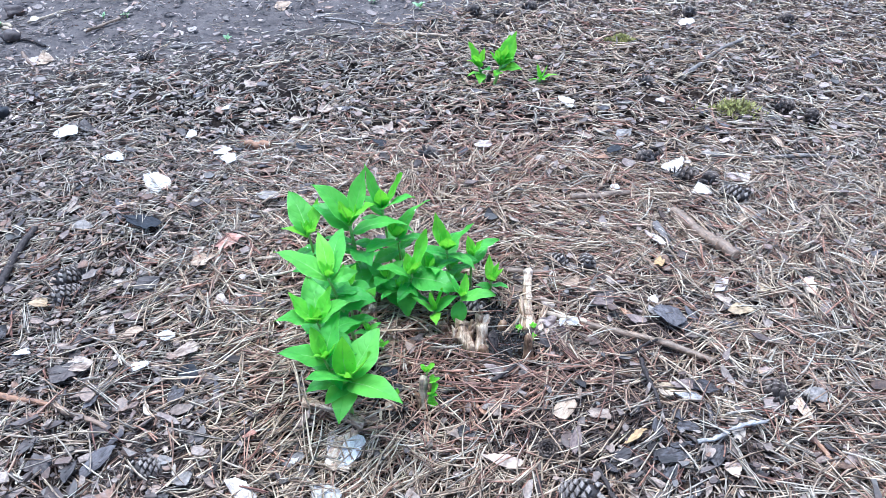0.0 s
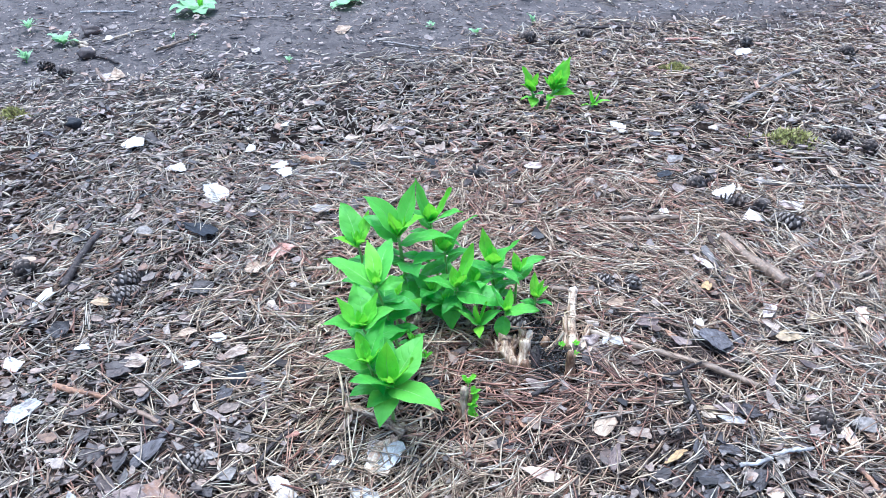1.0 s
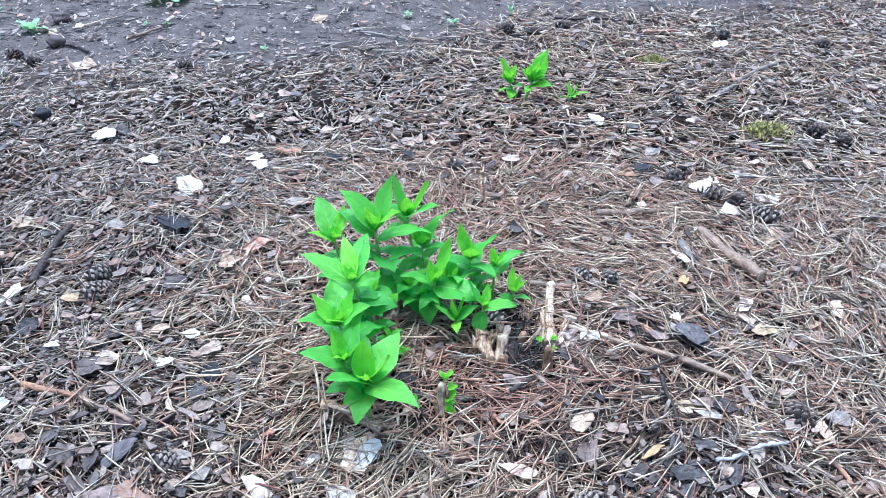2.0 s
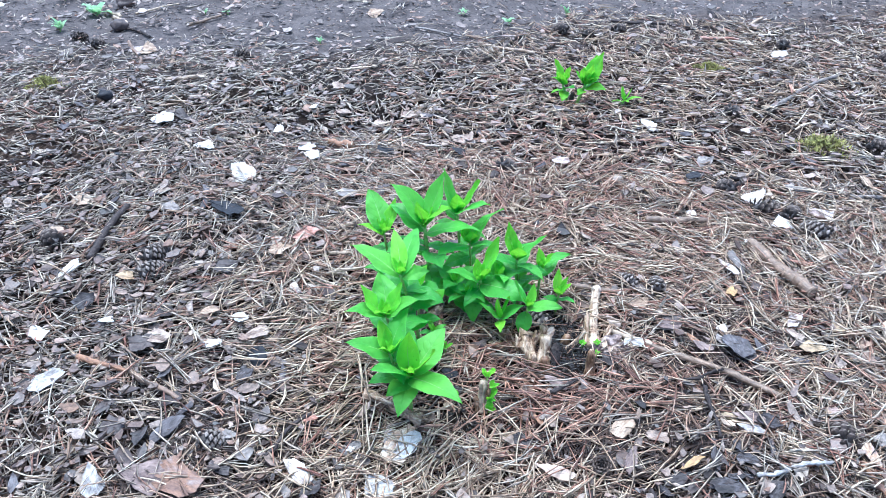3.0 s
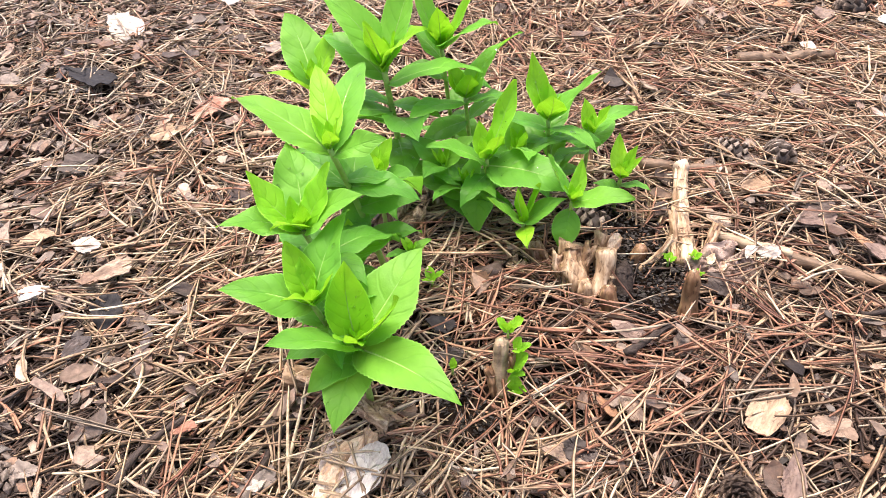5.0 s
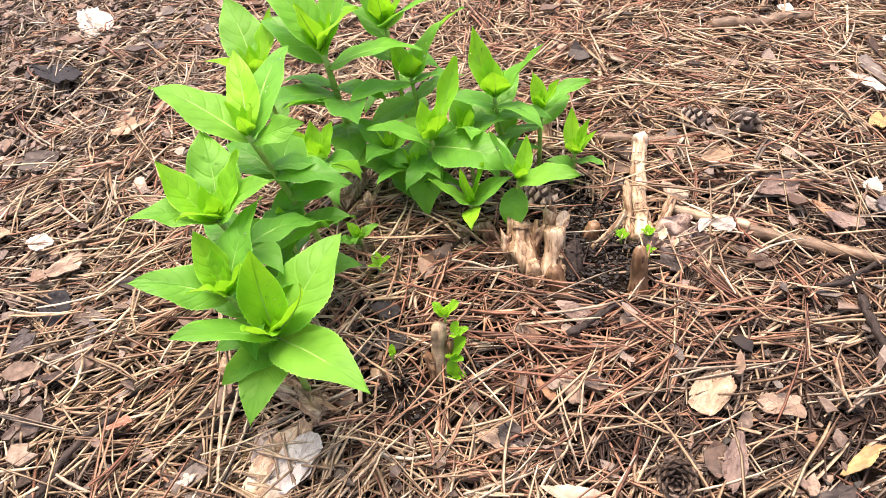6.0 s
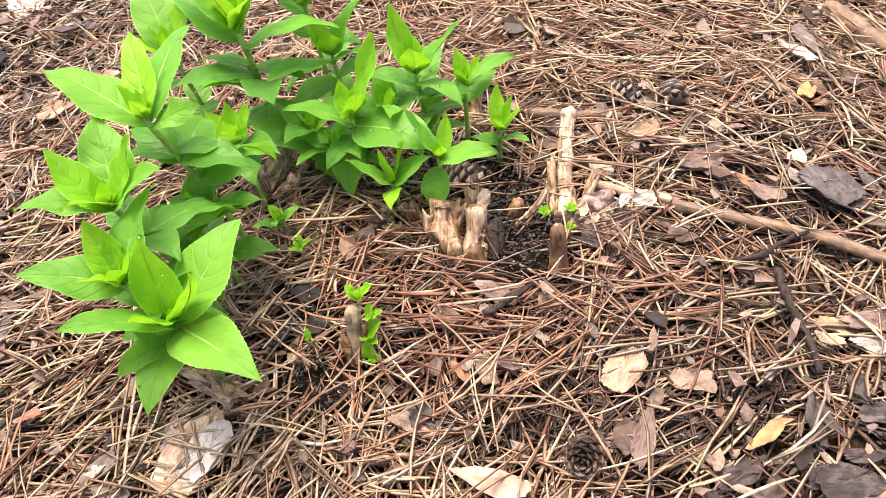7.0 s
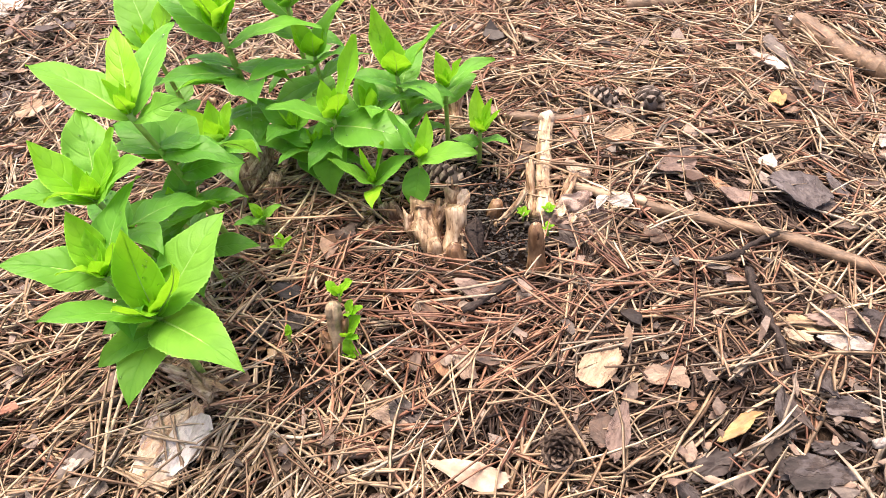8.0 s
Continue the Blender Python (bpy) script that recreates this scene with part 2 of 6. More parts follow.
def soil_material():
    """Humus, near black under the needles as painted gap shade, trodden grey-brown soil on the bare path."""
    m, nt, p = nodes_of("forest_soil")
    fine = noise_tex(nt, 180, 6, 0.7)
    mid = noise_tex(nt, 14, 4, 0.6)
    # humus taken almost to black: shade of the gaps between needles, in colour
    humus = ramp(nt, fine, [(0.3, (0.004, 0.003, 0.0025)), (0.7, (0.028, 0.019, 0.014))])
    bare = ramp(nt, fine, [(0.28, (0.060, 0.052, 0.050)), (0.72, (0.175, 0.145, 0.13))])
    bare = mixc(nt, bare, ramp(nt, mid, [(0.35, (0.62, 0.62, 0.64)), (0.65, (1.1, 1.1, 1.1))]), 1.0, 'MULTIPLY')
    co = nt.nodes.new("ShaderNodeTexCoord")
    xyz = nt.nodes.new("ShaderNodeSeparateXYZ")
    nt.links.new(co.outputs["Object"], xyz.inputs[0])
    edge = nt.nodes.new("ShaderNodeMath")
    edge.operation = 'MULTIPLY_ADD'
    edge.inputs[1].default_value = -0.46
    nt.links.new(xyz.outputs[0], edge.inputs[0])
    nt.links.new(xyz.outputs[1], edge.inputs[2])
    rng = nt.nodes.new("ShaderNodeMapRange")
    rng.inputs["From Min"].default_value, rng.inputs["From Max"].default_value = 2.55, 2.95
    fray = nt.nodes.new("ShaderNodeMath")
    fray.operation = 'MULTIPLY_ADD'
    fray.inputs[1].default_value = 0.9
    nt.links.new(noise_tex(nt, 3.0, 5, 0.6), fray.inputs[0])
    nt.links.new(edge.outputs[0], fray.inputs[2])
    nt.links.new(fray.outputs[0], rng.inputs["Value"])
    streak = noise_tex(nt, 120, 5, 0.75, stretch=(1, 0.35, 1))
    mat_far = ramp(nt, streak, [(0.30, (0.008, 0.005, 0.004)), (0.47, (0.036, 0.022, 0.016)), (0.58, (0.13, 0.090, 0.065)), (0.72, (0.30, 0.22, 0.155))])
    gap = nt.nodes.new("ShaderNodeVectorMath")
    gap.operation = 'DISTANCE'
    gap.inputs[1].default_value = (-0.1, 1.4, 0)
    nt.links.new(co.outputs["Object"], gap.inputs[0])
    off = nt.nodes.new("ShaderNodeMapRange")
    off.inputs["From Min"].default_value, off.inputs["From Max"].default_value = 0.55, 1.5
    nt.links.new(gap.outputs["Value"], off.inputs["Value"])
    # the gap shade gives way to litter brown beyond the dense needles
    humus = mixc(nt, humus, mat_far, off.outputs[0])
    nt.links.new(mixc(nt, humus, bare, rng.outputs[0]), p.inputs["Base Color"])
    p.inputs["Roughness"].default_value = 0.85
    p.inputs["Specular IOR Level"].default_value = 0.06
    bump(nt, p, fine, 0.8, 0.004)
    return m


def leaf_material(name, cols, through_col, gloss, vein_tint=0.95):
    m, nt, p = nodes_of(name)
    uv = nt.nodes.new("ShaderNodeTexCoord").outputs["UV"]
    sep = nt.nodes.new("ShaderNodeSeparateXYZ")
    nt.links.new(uv, sep.inputs[0])

    def maths(op, a, b=None, c=None):
        n = nt.nodes.new("ShaderNodeMath")
        n.operation = op
        for k, v in enumerate((a, b, c)):
            if v is None:
                continue
            if isinstance(v, (int, float)):
                n.inputs[k].default_value = v
            else:
                nt.links.new(v, n.inputs[k])
        return n.outputs[0]
    side = maths('ABSOLUTE', maths('SUBTRACT', sep.outputs[1], 0.5))
    run = maths('SUBTRACT', sep.outputs[0], maths('MULTIPLY', maths('POWER', side, 1.4), 0.62))
    vein = maths('MINIMUM', maths('MULTIPLY', maths('ABSOLUTE', maths('SINE', maths('MULTIPLY_ADD', noise_tex(nt, 70, 2, 0.5), 0.9, maths('MULTIPLY', run, 20.4)))), 2.4), 1.0)
    mid = maths('MINIMUM', maths('MULTIPLY', side, 26.0), 1.0)
    relief = maths('MULTIPLY', maths('MULTIPLY_ADD', vein, 0.6, 0.4), mid)
    margin = maths('MULTIPLY', maths('MAXIMUM', maths('SUBTRACT', side, 0.465), 0.0), 28.0)
    rnd = nt.nodes.new("ShaderNodeObjectInfo").outputs["Random"]
    base = ramp(nt, rnd, [(0, cols[0]), (1, cols[1])])
    cells = noise_tex(nt, 620, 3, 0.6)
    mott = noise_tex(nt, 60, 4, 0.65)
    base = mixc(nt, base, ramp(nt, mott, [(0.3, (0.74, 0.82, 0.78)), (0.7, (1.18, 1.12, 1.08))]), 1.0, 'MULTIPLY')
    base = mixc(nt, mixc(nt, base, (vein_tint - 0.02, vein_tint + 0.02, vein_tint), 1.0, 'MULTIPLY'), base, relief)
    base = mixc(nt, base, tuple(min(1.0, 1.5 * c + 0.05) for c in cols[1]), margin)
    nt.links.new(base, p.inputs["Base Color"])
    p.inputs["Roughness"].default_value = gloss
    p.inputs["Specular IOR Level"].default_value = 0.3
    quilt = maths('MULTIPLY_ADD', noise_tex(nt, 150, 3, 0.55), 1.3, maths('MULTIPLY_ADD', cells, 0.25, relief))
    bump(nt, p, quilt, 0.45, 0.0009)
    tr = nt.nodes.new("ShaderNodeBsdfTranslucent")
    tr.inputs[0].default_value = (*through_col, 1)
    mx = nt.nodes.new("ShaderNodeMixShader")
    mx.inputs[0].default_value = 0.38
    nt.links.new(p.outputs[0], mx.inputs[1])
    nt.links.new(tr.outputs[0], mx.inputs[2])
    nt.links.new(mx.outputs[0], nt.nodes["Material Output"].inputs[0])
    return m


def torn_wood_material(name, pale, fine=(1, 1, 0.10), broad=(1, 1, 0.5)):
    """Old split wood: pale and brown fibres, dark cracks, rests of bark."""
    m, nt, p = nodes_of(name)
    fibre = noise_tex(nt, 520, 4, 0.7, stretch=fine)
    patch = noise_tex(nt, 75, 4, 0.6, stretch=broad)
    col = ramp(nt, fibre, [(0.28, (0.07, 0.042, 0.028)), (0.42, (0.30 * pale, 0.19 * pale, 0.11 * pale)), (0.56, (0.52 * pale, 0.385 * pale, 0.27 * pale)), (0.78, (0.70 * pale, 0.57 * pale, 0.45 * pale))])
    rest = ramp(nt, patch, [(0.46, (1, 1, 1)), (0.53, (0.55, 0.42, 0.34)), (0.60, (0.30, 0.21, 0.17))])
    nt.links.new(mixc(nt, col, rest, 0.9, 'MULTIPLY'), p.inputs["Base Color"])
    p.inputs["Roughness"].default_value = 0.6
    bump(nt, p, fibre, 0.9, 0.0016)
    return m


torn_wood = torn_wood_material("torn_wood", 1.0)
pale_wood = torn_wood_material("pale_wood", 1.3)


def worn_material(name, low, mid, high, flecks):
    """Weathered smooth wood: soft lengthwise streaks, broad stains and a few dark flecks."""
    m, nt, p = nodes_of(name)
    streak = noise_tex(nt, 260, 4, 0.6, stretch=(1, 1, 0.16))
    stain = noise_tex(nt, 90, 3, 0.6, stretch=(1, 1, 0.6))
    col = ramp(nt, streak, [(0.30, low), (0.50, mid), (0.70, high)])
    col = mixc(nt, col, ramp(nt, stain, [(0.36, (0.50, 0.40, 0.33)), (0.50, (0.92, 0.88, 0.84)), (0.62, (1.1, 1.1, 1.1))]), 0.9, 'MULTIPLY')
    fl = noise_tex(nt, 420, 3, 0.6, stretch=(1, 1, 0.30))
    col = mixc(nt, col, ramp(nt, fl, [(0.30, (0.16, 0.10, 0.07)), (0.30 + flecks, (1, 1, 1))]), 1.0, 'MULTIPLY')
    nt.links.new(col, p.inputs["Base Color"])
    p.inputs["Roughness"].default_value = 0.5
    p.inputs["Specular IOR Level"].default_value = 0.4
    bump(nt, p, streak, 0.7, 0.0010)
    return m


worn_stub = worn_material("worn_stub", (0.13, 0.075, 0.045), (0.25, 0.15, 0.085), (0.38, 0.25, 0.15), 0.06)
bare_wood = worn_material("bare_wood", (0.30, 0.20, 0.125), (0.53, 0.405, 0.28), (0.70, 0.585, 0.45), 0.16)
split_wood = worn_material("split_wood", (0.17, 0.105, 0.062), (0.39, 0.27, 0.17), (0.60, 0.47, 0.335), 0.14)
soil = soil_material()
leaf_green = leaf_material("leaf_green", [(0.108, 0.37, 0.046), (0.155, 0.43, 0.052)], (0.28, 0.68, 0.055), 0.5)
leaf_young = leaf_material("leaf_young", [(0.162, 0.47, 0.026), (0.222, 0.53, 0.030)], (0.35, 0.76, 0.036), 0.46, 0.965)
leaf_old = leaf_material("leaf_old", [(0.085, 0.31, 0.042), (0.12, 0.37, 0.046)], (0.21, 0.60, 0.045), 0.38)
weed_green = leaf_material("weed_green", [(0.32, 0.50, 0.26), (0.40, 0.56, 0.32)], (0.4, 0.62, 0.3), 0.5)
stem_green = spread("stem_green", [(0.26, 0.46, 0.09), (0.33, 0.48, 0.11)], 0.5, 200, "object", 0.85, 0.2)
rib_pale = spread("rib_pale", [(0.22, 0.46, 0.08), (0.30, 0.52, 0.12)], 0.5, 200, "object", 0.9, 0.1)

def water_material():
    m, nt, p = nodes_of("rain_water")
    p.inputs["Base Color"].default_value = (1, 1, 1, 1)
    p.inputs["Roughness"].default_value = 0.02
    p.inputs["IOR"].default_value = 1.33
    p.inputs["Transmission Weight"].default_value = 1.0
    return m


rain = water_material()

# ---- building helpers ----


def lay(x, y):
    """Height of the forest floor, a gently uneven sheet."""
    near = np.exp(-((np.asarray(x) / 6.0) ** 2 + (np.asarray(y) / 6.0) ** 2))
    return near * (0.004 * np.sin(9.1 * x + 3.7 * y + 1.0) + 0.004 * np.sin(-6.3 * x + 8.9 * y)
                   + 0.003 * np.sin(21 * x - 13 * y + 2.0) + 0.002 * np.sin(17 * x + 31 * y))


def mesh_of(name, verts, faces, smooth=True, uvs=None):
    me = bpy.data.meshes.new(name)
    me.from_pydata([tuple(v) for v in verts], [], faces)
    if smooth:
        me.polygons.foreach_set("use_smooth", [True] * len(me.polygons))
    if uvs is not None:
        layer = me.uv_layers.new(name="UVMap")
        for loop in me.loops:
            layer.data[loop.index].uv = uvs[loop.vertex_index]
    me.update()
    return me


def part(name, me, material, parent=None, m=None, label=""):
    """One mesh object, under a thing or on its own."""
    ob = new(name, me)
    if not me.materials:
        me.materials.append(material)
    if parent:
        ob.parent = parent
    if m is not None:
        ob.matrix_local = m
    return tagged(ob, label) if label else ob


def frame_of(origin, axis, normal):
    """A pose with its x along axis and its z as near normal as can be."""
    xa = Vector(axis).normalized()
    ya = Vector(normal).cross(xa)
    if ya.length < 1e-5:
        ya = Vector((0, 1, 0)).cross(xa)
    ya.normalize()
    za = xa.cross(ya)
    return Matrix.Translation(origin) @ Matrix((xa, ya, za)).transposed().to_4x4()


def tube(path, radii, sides=8, rough=0.0, seed=0, caps=True):
    """A round, knobbly rod along a path: vertices and faces."""
    rg = np.random.default_rng(seed)
    verts, faces = [], []
    prev = None
    for k, pt in enumerate(path):
        a = Vector(path[max(0, k - 1)])
        b = Vector(path[min(len(path) - 1, k + 1)])
        d = (b - a).normalized()
        u = d.orthogonal().normalized() if prev is None else (prev - prev.dot(d) * d).normalized()
        prev = u
        v = d.cross(u)
        for j in range(sides):
            an = 2 * math.pi * j / sides
            r = radii[k] * (1 + rough * (rg.random() - 0.5) * 2)
            verts.append(Vector(pt) + (u * math.cos(an) + v * math.sin(an)) * r)
    for k in range(len(path) - 1):
        for j in range(sides):
            q = (j + 1) % sides
            faces.append((k * sides + j, k * sides + q, (k + 1) * sides + q, (k + 1) * sides + j))
    if caps:
        faces.append(tuple(range(sides - 1, -1, -1)))
        n = (len(path) - 1) * sides
        faces.append(tuple(range(n, n + sides)))
    return verts, faces

# ---- the forest floor ----
COVERED = []  # footprints of the things that lie on the litter: x, y, half length, half width, degrees


def floor_sheet():
    fx = np.unique(np.concatenate([np.linspace(-250, -2.6, 16), np.arange(-2.6, 2.4, 0.025), np.linspace(2.4, 250, 16)]))
    fy = np.unique(np.concatenate([np.linspace(-250, 0.1, 14), np.arange(0.1, 3.6, 0.025), np.linspace(3.6, 250, 16)]))
    gx, gy = np.meshgrid(fx, fy)
    gz = lay(gx, gy) - 0.004
    nx, ny = len(fx), len(fy)
    verts = np.stack([gx.ravel(), gy.ravel(), gz.ravel()], 1)
    faces = [(j * nx + i, j * nx + i + 1, (j + 1) * nx + i + 1, (j + 1) * nx + i) for j in range(ny - 1) for i in range(nx - 1)]
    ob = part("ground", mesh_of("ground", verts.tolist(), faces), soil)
    return tagged(ob, "damp forest soil, darkened as gap shade under needles, trodden bare towards the path", "ground", kind="structure")


floor_sheet()


def edge_y(x):
    """Where the litter thins out into bare soil."""
    return 2.33 + 0.44 * x + 0.10 * np.sin(5.2 * x + 0.7) + 0.05 * np.sin(13 * x)


def bed(x, y, depth):
    """How high a thing lies: on the soil, plus the litter's depth where there is litter."""
    return float(lay(x, y)) + depth * min(1.0, max(0.12, 1.0 - (y - float(edge_y(x)) + 0.15) / 0.3))


def strands(name, x, y, z, angle, length, width, material, segments, rng, label):
    """Many thin bent needles in one mesh, three-sided and tapered."""
    n = len(x)
    k = segments + 1
    s = np.linspace(-0.5, 0.5, k)
    bend = rng.normal(0, 0.17, n)
    kink = rng.normal(0, 0.05, n)
    tilt = rng.normal(0, 0.17, n)
    along = s[None, :] * length[:, None]
    off = (bend[:, None] * (s ** 2)[None, :] + kink[:, None] * np.abs(s)[None, :]) * length[:, None]
    ca, sa = np.cos(angle)[:, None], np.sin(angle)[:, None]
    px = x[:, None] + ca * along - sa * off
    py = y[:, None] + sa * along + ca * off
    pz = np.maximum(z[:, None] + tilt[:, None] * along - rng.random(n)[:, None] * 0.10 * (s ** 2)[None, :] * length[:, None], 0.0004) + lay(px, py)
    taper = np.interp(np.linspace(0, 1, k), [0, 0.15, 0.8, 1], [0.75, 1.0, 0.9, 0.35])
    r = 0.5 * width[:, None] * taper[None, :]
    roll = rng.random(n) * 2.1
    verts = np.empty((n, k, 3, 3), dtype=np.float32)
    for j in range(3):
        a = roll[:, None] + j * 2.0944
        side, up = np.cos(a) * r, np.sin(a) * r * 0.8
        verts[:, :, j, 0] = px - sa * side
        verts[:, :, j, 1] = py + ca * side
        verts[:, :, j, 2] = pz + up
    quads = []
    for q in range(segments):
        for j in range(3):
            g = (j + 1) % 3
            quads.append((q * 3 + j, q * 3 + g, (q + 1) * 3 + g, (q + 1) * 3 + j))
    faces = (np.arange(n, dtype=np.int32)[:, None, None] * (3 * k) + np.array(quads, dtype=np.int32)[None]).reshape(-1)
    me = bpy.data.meshes.new(name)
    me.vertices.add(n * k * 3)
    me.vertices.foreach_set("co", verts.reshape(-1))
    nf = n * len(quads)
    me.loops.add(nf * 4)
    me.loops.foreach_set("vertex_index", faces)
    me.polygons.add(nf)
    me.polygons.foreach_set("loop_start", np.arange(nf, dtype=np.int32) * 4)
    me.polygons.foreach_set("use_smooth", np.ones(nf, dtype=bool))
    me.update(calc_edges=True)
    return tagged(part(name, me, material), label, "pine needles", kind="stuff")


def wisp(x, y):
    """The way in which the needles tend to lie."""
    return 0.5 + 1.3 * np.sin(3.1 * x + 1.7 * y) + 1.1 * np.sin(-2.3 * x + 4.1 * y + 1.2)


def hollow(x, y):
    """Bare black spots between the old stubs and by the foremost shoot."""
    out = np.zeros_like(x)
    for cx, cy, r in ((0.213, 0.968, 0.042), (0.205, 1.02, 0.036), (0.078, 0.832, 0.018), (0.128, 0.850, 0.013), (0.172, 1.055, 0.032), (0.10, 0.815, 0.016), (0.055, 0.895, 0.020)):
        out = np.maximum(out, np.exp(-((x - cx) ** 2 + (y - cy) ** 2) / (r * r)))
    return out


def under(x, y):
    """Whether a place lies beneath one of the things on the litter."""
    out = np.zeros(len(x), dtype=bool)
    for cx, cy, hl, hw, deg in COVERED:
        c, s = math.cos(radians(deg)), math.sin(radians(deg))
        u, v = (x - cx) * c + (y - cy) * s, -(x - cx) * s + (y - cy) * c
        out |= (u / hl) ** 2 + (v / hw) ** 2 < 1.0
    return out


def strew_needles():
    rng = np.random.default_rng(11)
    for zone, count, box, segments in (("near", 38000, (-0.80, 1.0, 0.40, 1.56), 3), ("far", 44000, (-2.3, 1.9, 1.50, 3.3), 2), ("left", 12000, (-2.2, -0.78, 0.2, 1.56), 2), ("right", 9000, (0.98, 2.0, 0.2, 1.56), 2), ("behind", 6000, (-1.4, 1.6, -0.5, 0.44), 2)):
        x = rng.uniform(box[0], box[1], count) + rng.normal(0, 0.05, count)
        y = rng.uniform(box[2], box[3], count) + rng.normal(0, 0.05, count)
        past = y - edge_y(x)
        keep = rng.random(count) < np.clip(1.0 - (past + 0.12) / 0.3, 0.035, 1.0)
        leftness = np.clip((-0.10 - x - 0.06 * np.maximum(0, 1.3 - y)) / 0.32, 0, 1)
        keep &= rng.random(count) > 0.52 * leftness * np.clip((1.9 - y) / 0.5, 0.3, 1.0)
        if zone != "near":
            ring = np.hypot((x + 0.05) / 1.15, y - 1.35) + 0.12 * np.sin(7 * x + 3 * y) + 0.08 * np.sin(11 * y - 5 * x)
            keep &= rng.random(count) < np.clip((2.05 - ring) / 0.7, 0.0, 1.0)
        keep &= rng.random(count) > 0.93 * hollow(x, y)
        keep &= rng.random(count) > 0.60 * np.exp(-(((x - 0.44) / 0.11) ** 2 + ((y - 0.775) / 0.055) ** 2))
        x, y, leftness = x[keep], y[keep], leftness[keep]
        n = len(x)
        dull = np.clip((x - 0.42) / 0.3, 0, 1) * 0.25 + 0.35 * np.exp(-(((x - 0.46) / 0.13) ** 2 + ((y - 0.80) / 0.09) ** 2))
        heart = np.exp(-(((x - 0.16) / 0.17) ** 2 + ((y - 0.92) / 0.14) ** 2))
        heart = np.maximum(heart, 0.46 * np.exp(-(((x - 0.15) / 0.40) ** 2 + ((y - 1.62) / 0.35) ** 2)))
        p_grey = 0.12 + dull + 0.46 * leftness + 0.26 * np.clip((y - 1.2) / 0.7, 0, 1) * np.clip(0.9 - (x + 0.1) / 0.4, 0.25, 1.0)
        p_red = 0.24 - 0.10 * np.clip((y - 1.2) / 0.6, 0, 1) + 0.66 * heart
        gold = np.exp(-(((x - 0.08) / 0.26) ** 2 + ((y - 0.73) / 0.12) ** 2))
        gold = gold * (1 - np.minimum(1.0, 1.2 * heart))
        gold = np.minimum(gold, 1.0)
        p_red, p_grey = p_red * (1 - 0.65 * gold), p_grey * (1 - 0.5 * gold)
        u = rng.random(n)
        kind = np.where(u < p_grey, 2, np.where(u < p_grey + p_red, 1, 0))
        free = rng.random(n) < 0.74
        sweep = np.exp(-(((x + 0.10) / 0.12) ** 2 + ((y - 0.80) / 0.11) ** 2))
        free &= rng.random(n) > 0.6 * sweep
        run = np.where(rng.random(n) < sweep, 0.80, wisp(x, y))
        angle = np.where(free, rng.uniform(0, math.pi, n), run + rng.normal(0, 0.5, n))
        length = np.clip(rng.normal(0.054, 0.014, n), 0.014, 0.085) * np.where(rng.random(n) < 0.35 * leftness + (0.10 if zone == "near" else 0.35), 0.5, 1.0) * (1.06 if zone == "near" else 0.92)
        width = rng.uniform(0.0016, 0.0031, n) * (1.0 if zone == "near" else 1.38 * np.where(rng.random(n) < 0.10, 1.9, 1.0))
        z = 0.0005 + 0.020 * rng.random(n) ** 1.7
        # patches given more darkened needles, standing for deeper shadows among the litter
        dusky = 0.9 * np.exp(-(((x + 0.16) / 0.12) ** 2 + ((y - 0.73) / 0.10) ** 2)) + 1.2 * np.exp(-(((x - 0.40) / 0.17) ** 2 + ((y - 0.81) / 0.13) ** 2)) + np.exp(-(((x + 0.22) / 0.15) ** 2 + ((y - 0.72) / 0.14) ** 2)) + 0.9 * np.exp(-(((x - 0.43) / 0.11) ** 2 + ((y - 1.04) / 0.09) ** 2))
        deep = rng.random(n) < (0.31 if zone == "near" else 0.27) + 0.28 * dusky - 0.24 * gold - 0.15 * np.exp(-(((x - 0.35) / 0.5) ** 2 + ((y - 1.9) / 0.5) ** 2)) + 0.09 * (1 - np.exp(-(((x - 0.08) / 0.26) ** 2 + ((y - 0.85) / 0.25) ** 2)))
        # lowest needles take the darkened brown, so depth is shaded by colour too
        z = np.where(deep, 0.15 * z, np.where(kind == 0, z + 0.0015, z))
        kind = np.where(deep & ((kind < 2) | (dusky > 0.4)), 3, kind)
        twin = rng.random(n) < 0.45
        swing = rng.normal(0, 0.10, n)[twin]
        half = 0.5 * length[twin]
        rx, ry = x[twin] - np.cos(angle[twin]) * half, y[twin] - np.sin(angle[twin]) * half
        ta = angle[twin] + swing
        x, y = np.concatenate([x, rx + np.cos(ta) * half]), np.concatenate([y, ry + np.sin(ta) * half])
        z, angle = np.concatenate([z, z[twin] + 0.0005]), np.concatenate([angle, ta])
        length, width, kind = np.concatenate([length, length[twin]]), np.concatenate([width, width[twin]]), np.concatenate([kind, kind[twin]])
        mate = rng.random(len(x)) < 0.28
        aside = rng.normal(0, 0.0045, len(x))[mate]
        slip = rng.normal(0, 0.012, len(x))[mate]
        ma = angle[mate]
        x = np.concatenate([x, x[mate] - np.sin(ma) * aside + np.cos(ma) * slip])
        y = np.concatenate([y, y[mate] + np.cos(ma) * aside + np.sin(ma) * slip])
        z, angle = np.concatenate([z, z[mate] + 0.0004]), np.concatenate([angle, ma + rng.normal(0, 0.08, len(ma))])
        length, width, kind = np.concatenate([length, length[mate]]), np.concatenate([width, width[mate]]), np.concatenate([kind, kind[mate]])
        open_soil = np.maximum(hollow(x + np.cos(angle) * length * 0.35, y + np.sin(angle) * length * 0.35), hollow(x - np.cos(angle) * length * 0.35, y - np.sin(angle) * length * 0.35))
